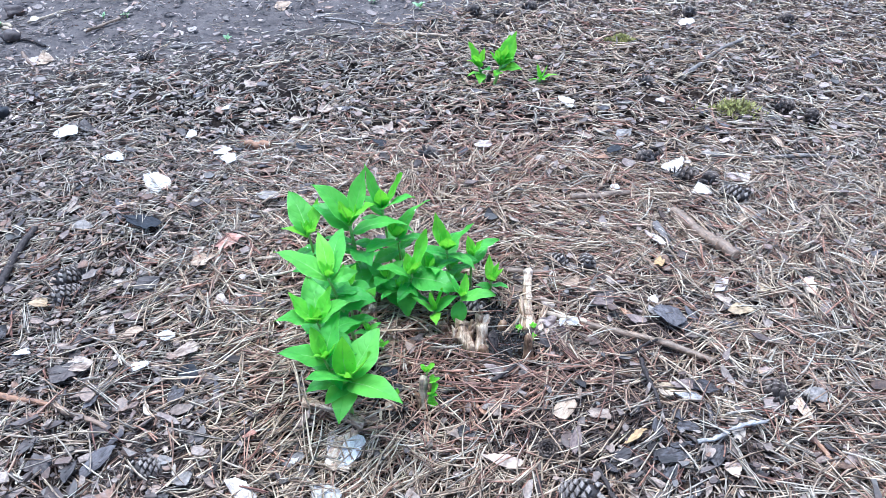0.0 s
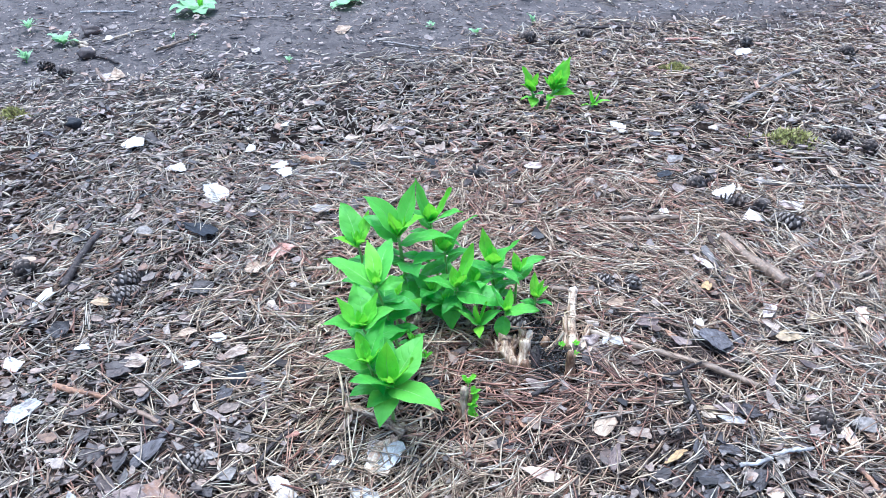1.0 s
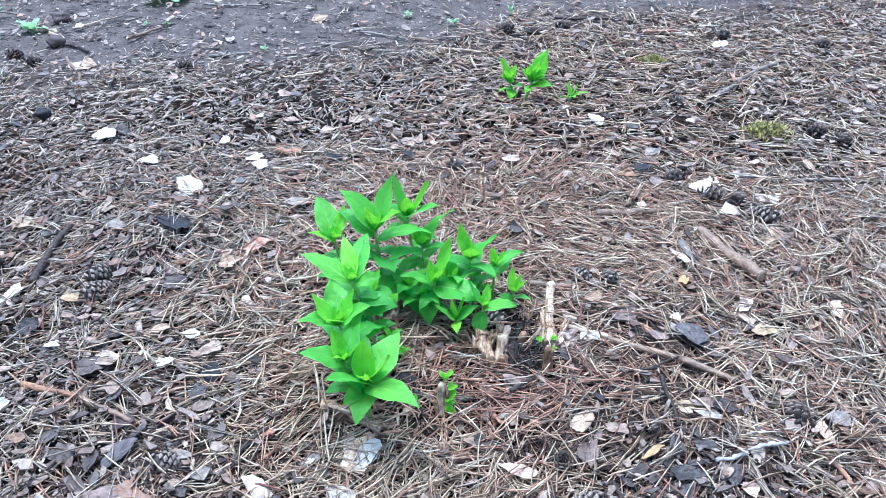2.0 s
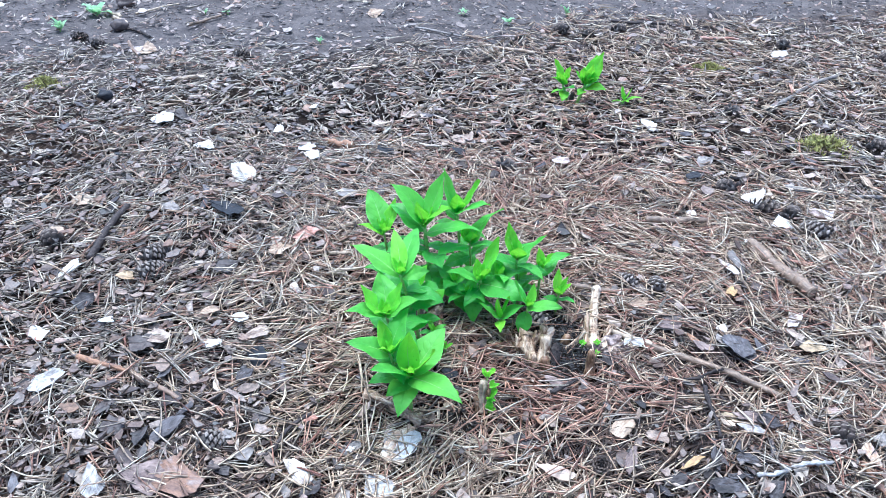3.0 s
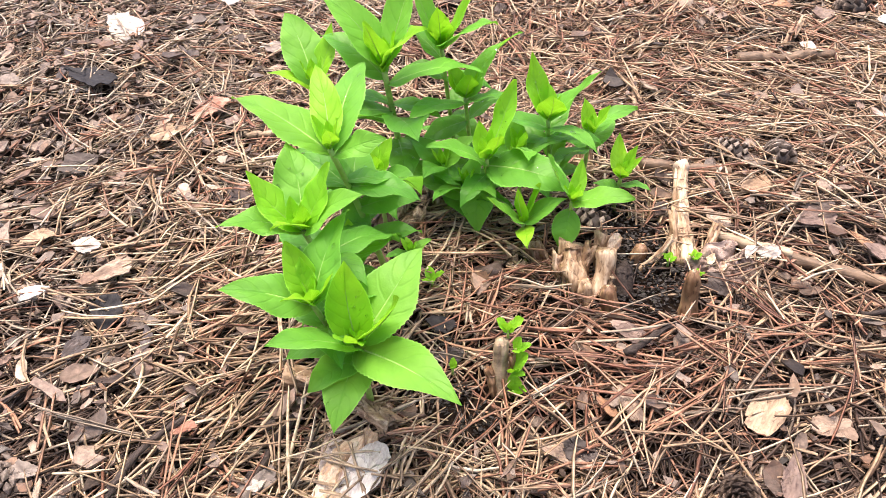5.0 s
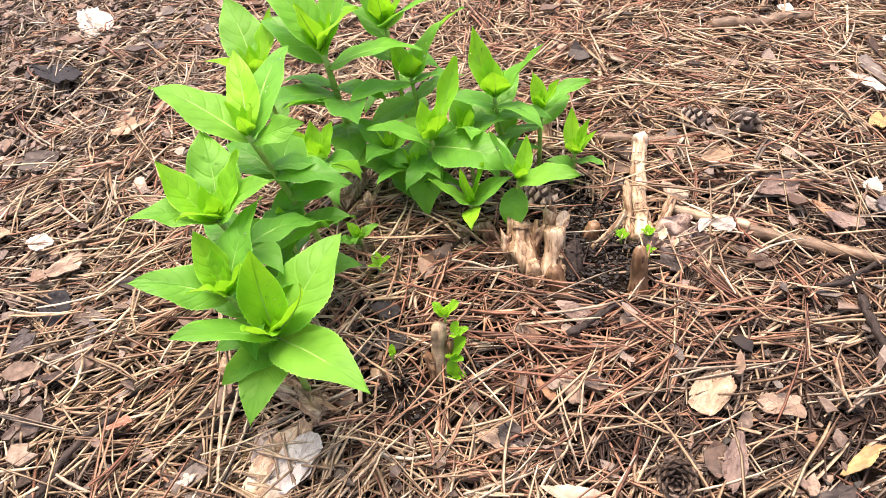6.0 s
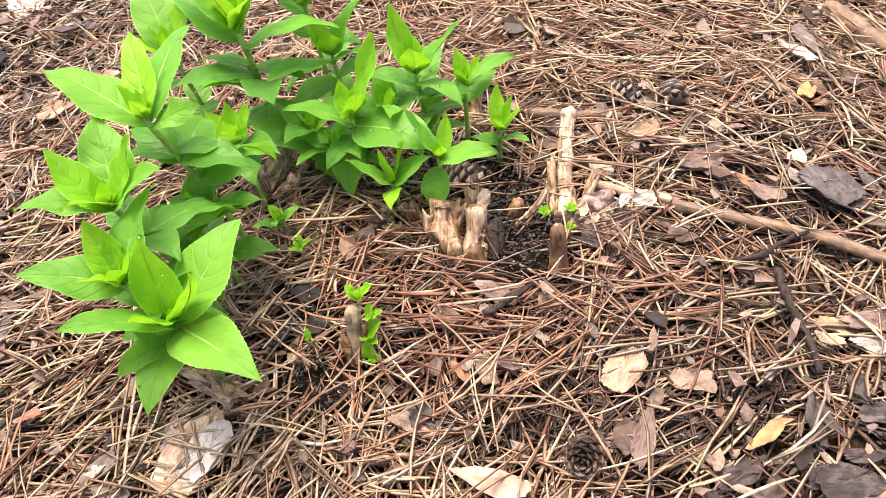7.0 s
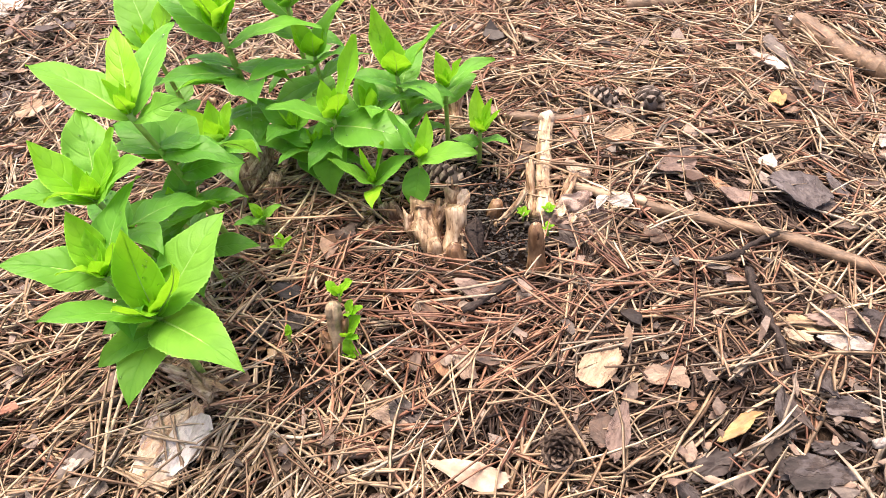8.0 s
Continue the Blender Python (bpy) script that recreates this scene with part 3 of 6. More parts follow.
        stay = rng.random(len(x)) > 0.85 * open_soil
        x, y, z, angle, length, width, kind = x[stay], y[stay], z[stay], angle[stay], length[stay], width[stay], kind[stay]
        hid = np.zeros(len(x), dtype=bool)
        for part_way in (-0.4, -0.2, 0.0, 0.2, 0.4):
            hid |= under(x + np.cos(angle) * length * part_way, y + np.sin(angle) * length * part_way)
        hid &= rng.random(len(x)) < 0.50
        z = np.where(hid, 0.25 * np.minimum(z, 0.012), z)
        for q, (word, mat, label) in enumerate((("straw", straw, "dense mat of straw-coloured fallen pine needles"), ("russet", russet, "reddish brown fallen pine needles matted on soil"), ("grey", weathered, "grey weathered broken pine needles on soil"), ("deep", rotten, "brown rotting pine needles underneath, darkened as gap shade"))):
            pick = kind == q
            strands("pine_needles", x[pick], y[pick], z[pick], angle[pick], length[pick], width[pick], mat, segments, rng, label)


def crumbs(name, count, box, sizes, material, label, seed, weight, lift=0.008):
    """Small uneven plates of bark and leaf, ragged and thick, in one mesh."""
    rng = np.random.default_rng(seed)
    x = rng.uniform(box[0], box[1], count) + rng.normal(0, 0.06, count)
    y = rng.uniform(box[2], box[3], count) + rng.normal(0, 0.06, count)
    keep = rng.random(count) < weight(x, y)
    keep &= rng.random(count) < np.clip((2.3 - np.hypot((x + 0.05) / 1.15, y - 1.35)) / 0.6, 0.0, 1.0)
    if material in (crumb, near_crumb):
        keep &= hollow(x, y) < 0.18
    keep &= ~(under(x, y) & (rng.random(count) < 0.9))
    x, y = x[keep], y[keep]
    n = len(x)
    size = np.exp(rng.uniform(math.log(sizes[0]), math.log(sizes[1]), n))
    turn = rng.uniform(0, 6.28, n)
    tx, ty = rng.normal(0, 0.19, n), rng.normal(0, 0.19, n)
    z = rng.random(n) * lift + lay(x, y) + 0.001
    thick = 0.05 * size + 0.0006
    long = rng.uniform(0.22, 0.8, n)
    verts = np.empty((n, 14, 3), dtype=np.float32)
    for j in range(7):
        a = turn + j * 0.8976 + rng.normal(0, 0.16, n)
        r = 0.5 * size * rng.uniform(0.5, 1.3, n)
        u, v = np.cos(a - turn) * r, np.sin(a - turn) * r * long
        dx, dy = np.cos(turn) * u - np.sin(turn) * v, np.sin(turn) * u + np.cos(turn) * v
        dz = np.maximum(dx * tx + dy * ty + 0.12 * r * rng.normal(0, 1, n), -0.004)
        for k in range(2):
            verts[:, j + 7 * k, 0] = x + dx
            verts[:, j + 7 * k, 1] = y + dy
            verts[:, j + 7 * k, 2] = z + dz + (0 if k else 1) * thick
    me = bpy.data.meshes.new(name)
    me.vertices.add(n * 14)
    me.vertices.foreach_set("co", verts.reshape(-1))
    base = np.arange(n, dtype=np.int32)[:, None] * 14
    top = base + np.array([[0, 1, 2, 3, 4, 5, 6]], dtype=np.int32)
    sides = (base[:, :, None] + np.array([[(j, j + 7, (j + 1) % 7 + 7, (j + 1) % 7) for j in range(7)]], dtype=np.int32)).reshape(-1, 4)
    loops = np.concatenate([top.reshape(-1), sides.reshape(-1)])
    starts = np.concatenate([np.arange(n) * 7, n * 7 + np.arange(len(sides)) * 4]).astype(np.int32)
    me.loops.add(len(loops))
    me.loops.foreach_set("vertex_index", loops)
    me.polygons.add(len(starts))
    me.polygons.foreach_set("loop_start", starts)
    me.polygons.foreach_set("use_smooth", np.zeros(len(starts), dtype=bool))
    me.update(calc_edges=True)
    return tagged(part(name, me, material), label, "litter", kind="stuff")


def litter_weight(x, y):
    left = np.clip((-0.1 - x) / 0.3, 0, 1)
    back = np.clip((y - 1.3) / 0.5, 0, 1)
    path = np.clip((y - edge_y(x)) / 0.25, 0, 1)
    corner = np.exp(-(((x - 0.46) / 0.15) ** 2 + ((y - 0.79) / 0.10) ** 2)) + 0.7 * np.exp(-(((x + 0.22) / 0.18) ** 2 + ((y - 0.66) / 0.14) ** 2))
    right = 0.3 * np.clip((x - 0.45) / 0.3, 0, 1)
    return np.clip(0.24 + 0.10 * np.clip((x - 0.2) / 0.15, 0, 1) * np.clip((y - 0.9) / 0.2, 0, 1) + 0.7 * left + 0.45 * back + 0.75 * corner + right, 0, 1) * (1 - 0.42 * path)


# ---- flakes of bark and dry leaves ----


def flake_mesh(name, length, width, seed, sides=60, rings=7):
    """A torn, curled plate with a ragged outline, split edges and a real thickness."""
    rg = np.random.default_rng(500 + seed)
    corners = int(rg.integers(5, 9))
    ca = np.sort(rg.uniform(0, 2 * math.pi, corners) * 0.35 + np.linspace(0, 2 * math.pi, corners, endpoint=False) + rg.uniform(0, 1))
    cr = rg.uniform(0.72, 1.18, corners)
    px, py = cr * np.cos(ca), cr * np.sin(ca)
    curl = rg.uniform(-0.10, 0.34)
    roll_up = rg.uniform(0.0, 0.5)
    twist = rg.normal(0, 0.22)
    ph = rg.uniform(0, 6.28, 3)
    thick = rg.uniform(0.0007, 0.0013)
    rim = []
    for j in range(sides):
        s = corners * j / sides
        k, t = int(s) % corners, s - int(s)
        q = (k + 1) % corners
        jit = 0.026 if j % 4 else 0.070
        ease = 0.5 - 0.5 * math.cos(math.pi * t)
        round_r = cr[k] * (1 - ease) + cr[q] * ease
        round_a = ca[k] + ((ca[q] - ca[k]) % (2 * math.pi)) * t
        rx = 0.78 * (px[k] * (1 - t) + px[q] * t) + 0.22 * round_r * math.cos(round_a)
        ry = 0.78 * (py[k] * (1 - t) + py[q] * t) + 0.22 * round_r * math.sin(round_a)
        rim.append((rx * (1 + rg.normal(0, jit)), ry * (1 + rg.normal(0, jit))))
    cx, cy = sum(p[0] for p in rim) / sides, sum(p[1] for p in rim) / sides
    ext = max(abs(p[0] - cx) for p in rim), max(abs(p[1] - cy) for p in rim)

    def height(u, v):
        a, c = 2 * u / length, 2 * v / width
        return (0.25 * curl * width * c * c + 0.5 * roll_up * width * max(0.0, abs(a) - 0.55) ** 2 + 0.25 * twist * width * a * c
                + 0.020 * length * math.sin(4.2 * a + ph[0]) * math.cos(3.1 * c + ph[1]) + 0.010 * length * math.sin(9 * a + 5 * c + ph[2])
                + 0.045 * width * noise.noise(Vector((1.6 * a, 4.5 * c, seed))) + 0.03 * width * noise.noise(Vector((5 * a, 9 * c, seed + 7))))
    top, low = [], []
    for k in range(rings + 1):
        f = k / rings
        for j in range(sides):
            u, v = 0.5 * length * f * (rim[j][0] - cx) / ext[0], 0.5 * width * f * (rim[j][1] - cy) / ext[1]
            w = height(u, v)
            top.append((u, v, w + 0.5 * thick))
            low.append((u, v, w - 0.5 * thick))
    n = len(top)
    verts = top + low + top[-sides:] + low[-sides:]
    faces = []
    for j in range(sides):
        q = (j + 1) % sides
        for k in range(rings):
            a, c = k * sides, (k + 1) * sides
            if k == 0:
                faces += [(a + j, c + j, c + q), (n + a + j, n + c + q, n + c + j)]
            else:
                faces += [(a + j, c + j, c + q, a + q), (n + a + j, n + a + q, n + c + q, n + c + j)]
        faces.append((2 * n + j, 2 * n + sides + j, 2 * n + sides + q, 2 * n + q))
    return mesh_of(name, verts, faces)


def flake(name, x, y, length, width, angle, material, label, category, seed, lift=0.0135, lean=8.0, face=(0, 0)):
    """One such plate lying on the litter."""
    rg = np.random.default_rng(4000 + seed)
    COVERED.append((x, y, 0.47 * length, 0.47 * width, angle))
    ob = part(name, flake_mesh(name, length, width, seed), material)
    ob.matrix_world = pose(x, y, bed(x, y, lift), rg.normal(4, lean) + face[0], rg.normal(0, lean) + face[1], 0) @ pose(0, 0, 0, 0, 0, angle + 180 * (seed % 2))
    return tagged(ob, label, category)


flake("bark_flake", -0.771, 1.565, 0.055, 0.040, 13, white_bark, "pale whitish curled bark flake on the needles", "bark flake", 1, 0.016, 6, (9, 0))
flake("bark_flake", -0.604, 1.449, 0.050, 0.045, -2, white_bark, "pale whitish curled bark flake on the needles", "bark flake", 2, 0.016, 6, (9, 0))
flake("bark_flake", -0.471, 1.351, 0.062, 0.058, 14, white_bark, "pale whitish curled bark flake on the needles", "bark flake", 3, 0.016, 6, (9, 0))
flake("bark_flake", -0.388, 1.499, 0.044, 0.034, -6, white_bark, "pale whitish curled bark flake on the needles", "bark flake", 4, 0.016, 6, (9, 0))
flake("bark_flake", -0.364, 1.465, 0.042, 0.040, 7, white_bark, "pale whitish curled bark flake on the needles", "bark flake", 5, 0.016, 6, (9, 0))
flake("bark_flake", -0.246, 1.342, 0.048, 0.047, 13, grey_bark, "weathered grey bark flake lying on needles", "bark flake", 6)
flake("dry_leaf", -0.379, 1.708, 0.044, 0.036, -6, mauve_leaf, "faded mauve-brown dry leaf scrap on litter", "dry leaf", 7)
flake("bark_flake", -0.451, 1.701, 0.023, 0.023, 7, white_bark, "small pale whitish curled bark flake on the needles", "bark flake", 8, 0.016, 6, (9, 0))
flake("bark_flake", -0.484, 1.568, 0.028, 0.028, 13, white_bark, "small pale whitish curled bark flake on the needles", "bark flake", 9, 0.016, 6, (9, 0))
flake("dry_leaf", -0.286, 1.669, 0.041, 0.035, -15, mauve_leaf, "faded mauve-brown dry leaf scrap on litter", "dry leaf", 10)
flake("dry_leaf", -0.229, 1.734, 0.043, 0.039, -30, mauve_leaf, "faded mauve-brown dry leaf scrap on litter", "dry leaf", 11)
flake("dry_leaf", -0.078, 1.626, 0.060, 0.044, -15, mauve_leaf, "faded mauve-brown dry leaf scrap on litter", "dry leaf", 12)
flake("bark_flake", 0.322, 1.790, 0.052, 0.038, -57, white_bark, "pale whitish curled bark flake on the needles", "bark flake", 13, 0.016, 6, (9, 0))
flake("dry_leaf", -0.440, 1.843, 0.039, 0.037, 7, mauve_leaf, "faded mauve-brown dry leaf scrap on litter", "dry leaf", 14)
flake("bark_flake", 0.523, 1.508, 0.055, 0.043, 19, white_bark, "pale whitish curled bark flake on the needles", "bark flake", 15, 0.016, 6, (9, 0))
flake("bark_flake", 0.563, 1.411, 0.046, 0.044, 8, white_bark, "pale whitish curled bark flake on the needles", "bark flake", 16, 0.016, 6, (9, 0))
flake("bark_flake", 0.497, 1.332, 0.029, 0.013, 1, white_bark, "small pale whitish curled bark flake on the needles", "bark flake", 17, 0.016, 6, (9, 0))
flake("bark_flake", 0.402, 1.419, 0.020, 0.016, 8, white_bark, "small pale whitish curled bark flake on the needles", "bark flake", 18, 0.016, 6, (9, 0))
flake("bark_flake", 0.629, 1.334, 0.048, 0.025, 8, grey_bark, "weathered grey bark flake lying on needles", "bark flake", 19)
flake("dry_leaf", 0.746, 1.608, 0.061, 0.020, -72, tan_leaf, "torn tan dry leaf lying on pine needles", "dry leaf", 20)
flake("bark_flake", 0.469, 1.260, 0.089, 0.022, -65, grey_bark, "large weathered grey bark flake lying on needles", "bark flake", 21)
flake("bark_flake", -0.609, 0.990, 0.053, 0.023, 69, white_bark, "pale whitish curled bark flake on the needles", "bark flake", 22, 0.016, 6, (9, 0))
flake("dry_leaf", -0.714, 1.087, 0.048, 0.034, 19, tan_leaf, "torn tan dry leaf lying on pine needles", "dry leaf", 23)
flake("dry_leaf", -0.732, 1.201, 0.045, 0.041, 16, tan_leaf, "torn tan dry leaf lying on pine needles", "dry leaf", 24)
flake("dry_leaf", -0.274, 1.178, 0.066, 0.054, 18, red_leaf, "rusty red dry leaf curled on pine needles", "dry leaf", 25)
flake("dry_leaf", -0.296, 1.133, 0.054, 0.042, 80, tan_leaf, "torn tan dry leaf lying on pine needles", "dry leaf", 26)
flake("bark_flake", -0.281, 0.936, 0.028, 0.024, 0, white_bark, "small pale whitish curled bark flake on the needles", "bark flake", 27, 0.016, 6, (9, 0))
flake("dry_leaf", -0.241, 0.917, 0.041, 0.040, 26, mauve_leaf, "faded mauve-brown dry leaf scrap on litter", "dry leaf", 28)
flake("bark_flake", -0.292, 0.872, 0.031, 0.024, -14, white_bark, "small pale whitish curled bark flake on the needles", "bark flake", 29, 0.016, 6, (9, 0))
flake("bark_flake", -0.383, 0.852, 0.058, 0.051, -3, brown_bark, "dark brown damp bark flake among needles", "bark flake", 30)
flake("bark_flake", -0.485, 0.757, 0.042, 0.025, 58, grey_bark, "weathered grey bark flake lying on needles", "bark flake", 31)
flake("bark_flake", -0.300, 0.690, 0.036, 0.024, 71, brown_bark, "dark brown damp bark flake among needles", "bark flake", 32)
flake("bark_flake", -0.566, 0.849, 0.034, 0.031, 9, white_bark, "small pale whitish curled bark flake on the needles", "bark flake", 33, 0.016, 6, (9, 0))
flake("dry_leaf", -0.335, 0.943, 0.034, 0.024, 32, tan_leaf, "small torn tan dry leaf lying on pine needles", "dry leaf", 34)
flake("bark_flake", 0.434, 1.079, 0.020, 0.014, 18, pale_bark, "small pale whitish curled bark flake on the needles", "bark flake", 35)
flake("bark_flake", 0.470, 1.030, 0.036, 0.018, -44, brown_bark, "dark brown damp bark flake among needles", "bark flake", 36)
flake("dry_leaf", 0.544, 1.101, 0.032, 0.026, -16, mauve_leaf, "small faded mauve-brown dry leaf scrap on litter", "dry leaf", 37)
flake("dry_leaf", -0.549, 2.470, 0.060, 0.057, -24, tan_leaf, "torn tan dry leaf lying on pine needles", "dry leaf", 38)
flake("dry_leaf", -1.075, 2.010, 0.074, 0.072, -4, tan_leaf, "large torn tan dry leaf lying on pine needles", "dry leaf", 39)
flake("bark_flake", 0.671, 2.337, 0.046, 0.038, 6, white_bark, "pale whitish curled bark flake on the needles", "bark flake", 40, 0.016, 6, (9, 0))
flake("bark_flake", -0.086, 0.686, 0.053, 0.025, -29, pale_bark, "pale whitish curled bark flake on the needles", "bark flake", 41)
flake("bark_flake", 0.020, 0.690, 0.046, 0.036, -20, ash_bark, "crumpled ashen curled bark flake on the needles", "bark flake", 42)
flake("bark_flake", -0.220, 0.641, 0.092, 0.060, -12, rust_bark, "large orange-brown pine bark flake among needles", "bark flake", 43)
flake("bark_flake", -0.247, 0.582, 0.050, 0.020, 12, ash_bark, "pale grey curled bark flake on the needles", "bark flake", 44, 0.016, 6, (9, 0))
flake("bark_flake", -0.311, 0.610, 0.056, 0.032, -50, ash_bark, "pale grey curled bark flake on the needles", "bark flake", 45, 0.016, 6, (9, 0))
flake("dry_leaf", 0.299, 0.853, 0.040, 0.026, 60, tan_leaf, "torn tan dry leaf lying on pine needles", "dry leaf", 46)
flake("dry_leaf", 0.311, 0.806, 0.052, 0.018, 75, plate_bark, "pointed mauve-brown dry leaf lying on pine needles", "dry leaf", 47)
flake("bark_flake", -0.272, 0.706, 0.058, 0.034, 62, dusk_bark, "large slate-grey leaf-like bark flake among needles", "bark flake", 48)
flake("bark_flake", -0.034, 0.738, 0.033, 0.017, 43, grey_bark, "small weathered grey bark flake lying on needles", "bark flake", 49)
flake("dry_leaf", -0.097, 0.765, 0.021, 0.012, 37, red_leaf, "small rusty red dry leaf curled on pine needles", "dry leaf", 50)
flake("bark_flake", 0.417, 0.825, 0.041, 0.013, -66, brown_bark, "dark brown damp bark flake among needles", "bark flake", 51)
flake("wood_chip", 0.387, 0.813, 0.043, 0.012, 40, yellow_wood, "ochre yellow splintered wood chip on needles", "wood chip", 52)
flake("bark_flake", 0.432, 1.052, 0.030, 0.018, -58, grey_bark, "weathered grey bark flake lying on needles", "bark flake", 53)
flake("bark_flake", 0.435, 1.080, 0.023, 0.017, -75, pale_bark, "small pale whitish curled bark flake on the needles", "bark flake", 54)
flake("bark_flake", 0.392, 1.040, 0.026, 0.012, -49, orange_bark, "small orange-brown pine bark flake among needles", "bark flake", 55)
flake("wood_chip", 0.457, 1.173, 0.029, 0.022, -68, yellow_wood, "small ochre yellow splintered wood chip on needles", "wood chip", 56)
flake("dry_leaf", 0.311, 1.102, 0.043, 0.027, 37, tan_leaf, "torn tan dry leaf lying on pine needles", "dry leaf", 57)
flake("bark_flake", 0.361, 1.077, 0.035, 0.016, 3, brown_bark, "small dark brown damp bark flake among needles", "bark flake", 58)
flake("bark_flake", 0.190, 0.837, 0.028, 0.010, -52, orange_bark, "small orange-brown pine bark flake among needles", "bark flake", 59)
flake("dry_leaf", 0.205, 0.844, 0.036, 0.014, -60, mauve_leaf, "faded mauve-brown dry leaf scrap on litter", "dry leaf", 60)
flake("dry_leaf", 0.412, 0.822, 0.040, 0.014, 100, slate_bark, "narrow upright slate-purple dry leaf scrap on litter", "dry leaf", 61)
flake("dry_leaf", 0.431, 0.890, 0.020, 0.016, -40, tan_leaf, "small torn tan dry leaf lying on pine needles", "dry leaf", 62)
flake("dry_leaf", 0.458, 0.907, 0.021, 0.009, -22, mauve_leaf, "small faded mauve-brown dry leaf scrap on litter", "dry leaf", 63)
flake("bark_flake", 0.172, 0.797, 0.030, 0.021, -10, brown_bark, "small dark brown damp bark flake among needles", "bark flake", 64)
flake("bark_flake", 0.223, 0.762, 0.062, 0.026, -12, peach_bark, "pale cream splintered bark flake on needles", "bark flake", 65)
flake("bark_flake", 0.024, 0.760, 0.068, 0.044, 78, papery_bark, "large torn peach-coloured papery bark flake", "bark flake", 66)
flake("bark_flake", -0.034, 0.737, 0.020, 0.016, 18, pale_bark, "small pale whitish curled bark flake on the needles", "bark flake", 67)


flake("bark_flake", -0.262, 0.634, 0.070, 0.056, 8, plate_bark, "large mauve-brown bark plate beside an orange one", "bark flake", 310, 0.009, 4)
flake("bark_flake", -0.034, 0.614, 0.056, 0.030, 12, orange_bark, "orange-brown bark flake half under needles", "bark flake", 360, 0.008, 4)
flake("bark_flake", 0.049, 0.858, 0.026, 0.018, 70, charcoal, "black charred scrap of bark between stubs", "bark flake", 361, 0.010)
flake("bark_flake", 0.066, 0.872, 0.030, 0.016, 20, slate_bark, "black damp scrap of bark between stubs", "bark flake", 362, 0.008)
flake("bark_flake", 0.059, 0.903, 0.034, 0.016, -15, charcoal, "black charred scrap of bark in needles", "bark flake", 363, 0.009)
flake("bark_flake", 0.208, 0.908, 0.044, 0.018, -8, plate_bark, "dark brown bark flake under a thin twig", "bark flake", 364, 0.010)
flake("dry_leaf", 0.170, 0.796, 0.044, 0.026, -5, mauve_leaf, "broad mauve-brown dead leaf under needles", "dry leaf", 365, 0.012, 4)
flake("bark_flake", 0.358, 1.062, 0.042, 0.026, 10, plate_bark, "brown bark flake behind the slender branch", "bark flake", 366, 0.012)
flake("bark_flake", 0.408, 1.024, 0.040, 0.020, -20, plate_bark, "dark brown bark chunk beside the slender branch", "bark flake", 367, 0.016)
flake("bark_flake", 0.454, 1.040, 0.052, 0.040, -60, dusk_bark, "large slate-grey bark flake by the branch", "bark flake", 368, 0.018, 4)
flake("bark_flake", 0.458, 0.905, 0.044, 0.020, 8, plate_bark, "brown damp bark flake beside an ochre leaf", "bark flake", 369, 0.015, 4)
flake("bark_flake", 0.462, 0.888, 0.040, 0.016, -5, ash_bark, "grey damp bark flake beside an ochre leaf", "bark flake", 370, 0.013, 4)
flake("bark_flake", 0.424, 0.784, 0.046, 0.026, 10, slate_bark, "broad blue-grey wet bark flake in litter", "bark flake", 371, 0.013, 4)
flake("bark_flake", -0.484, 0.749, 0.060, 0.036, 52, ash_bark, "large pale grey bark flake on dark litter", "bark flake", 373, 0.017, 4)
flake("bark_flake", 0.370, 1.542, 0.066, 0.024, 4, orange_bark, "flat orange-brown bark strip on reddish litter", "bark flake", 374, 0.014, 4)
flake("bark_lump", 0.412, 1.560, 0.036, 0.028, 30, charcoal, "dark lump of bark on an orange strip", "bark", 375, 0.024, 6)
flake("bark_flake", -1.105, 1.994, 0.046, 0.032, 10, faded_leaf, "pinkish pale bark flake on bare soil", "bark flake", 376, 0.016, 6, (14, 0))
flake("bark_flake", 0.456, 1.236, 0.060, 0.018, -58, faded_leaf, "pale mauve end of a long bark strip", "bark flake", 372, 0.015, 4)

flake("bark_flake", 0.031, 0.755, 0.056, 0.034, 80, white_bark, "cream papery layer peeling off a bark flake", "bark flake", 311, 0.0165)
flake("bark_flake", 0.006, 0.770, 0.034, 0.020, 70, faded_leaf, "faded mauve layer of a torn bark flake", "bark flake", 330, 0.0155)
flake("bark_flake", 0.412, 0.785, 0.028, 0.017, 20, slate_bark, "dark damp bark flake in the litter", "bark flake", 312, 0.0085)
flake("bark_flake", 0.386, 0.778, 0.026, 0.015, 75, brown_bark, "dark damp bark flake in the litter", "bark flake", 313, 0.0085)
flake("bark_flake", 0.437, 0.803, 0.036, 0.018, -25, slate_bark, "blue-grey damp bark flake in the litter", "bark flake", 314, 0.0085)
flake("bark_flake", 0.420, 0.762, 0.026, 0.018, 50, slate_bark, "dark damp bark flake in the litter", "bark flake", 315, 0.0085)
flake("dry_leaf", 0.368, 0.786, 0.036, 0.016, 35, brown_bark, "dark rotten leaf scrap in the litter", "dry leaf", 316, 0.0085)
flake("bark_flake", 0.452, 0.832, 0.032, 0.018, 10, slate_bark, "slate-dark bark flake in the litter", "bark flake", 317, 0.0085)
flake("bark_flake", 0.350, 0.770, 0.026, 0.018, 120, slate_bark, "small grey bark flake in the litter", "bark flake", 318, 0.0085)
flake("bark_flake", 0.480, 0.790, 0.034, 0.022, 60, slate_bark, "dark damp bark flake in the litter", "bark flake", 319, 0.0085)
flake("dry_leaf", 0.340, 0.850, 0.034, 0.024, 15, mauve_leaf, "faded brown leaf half under needles", "dry leaf", 320, 0.007)
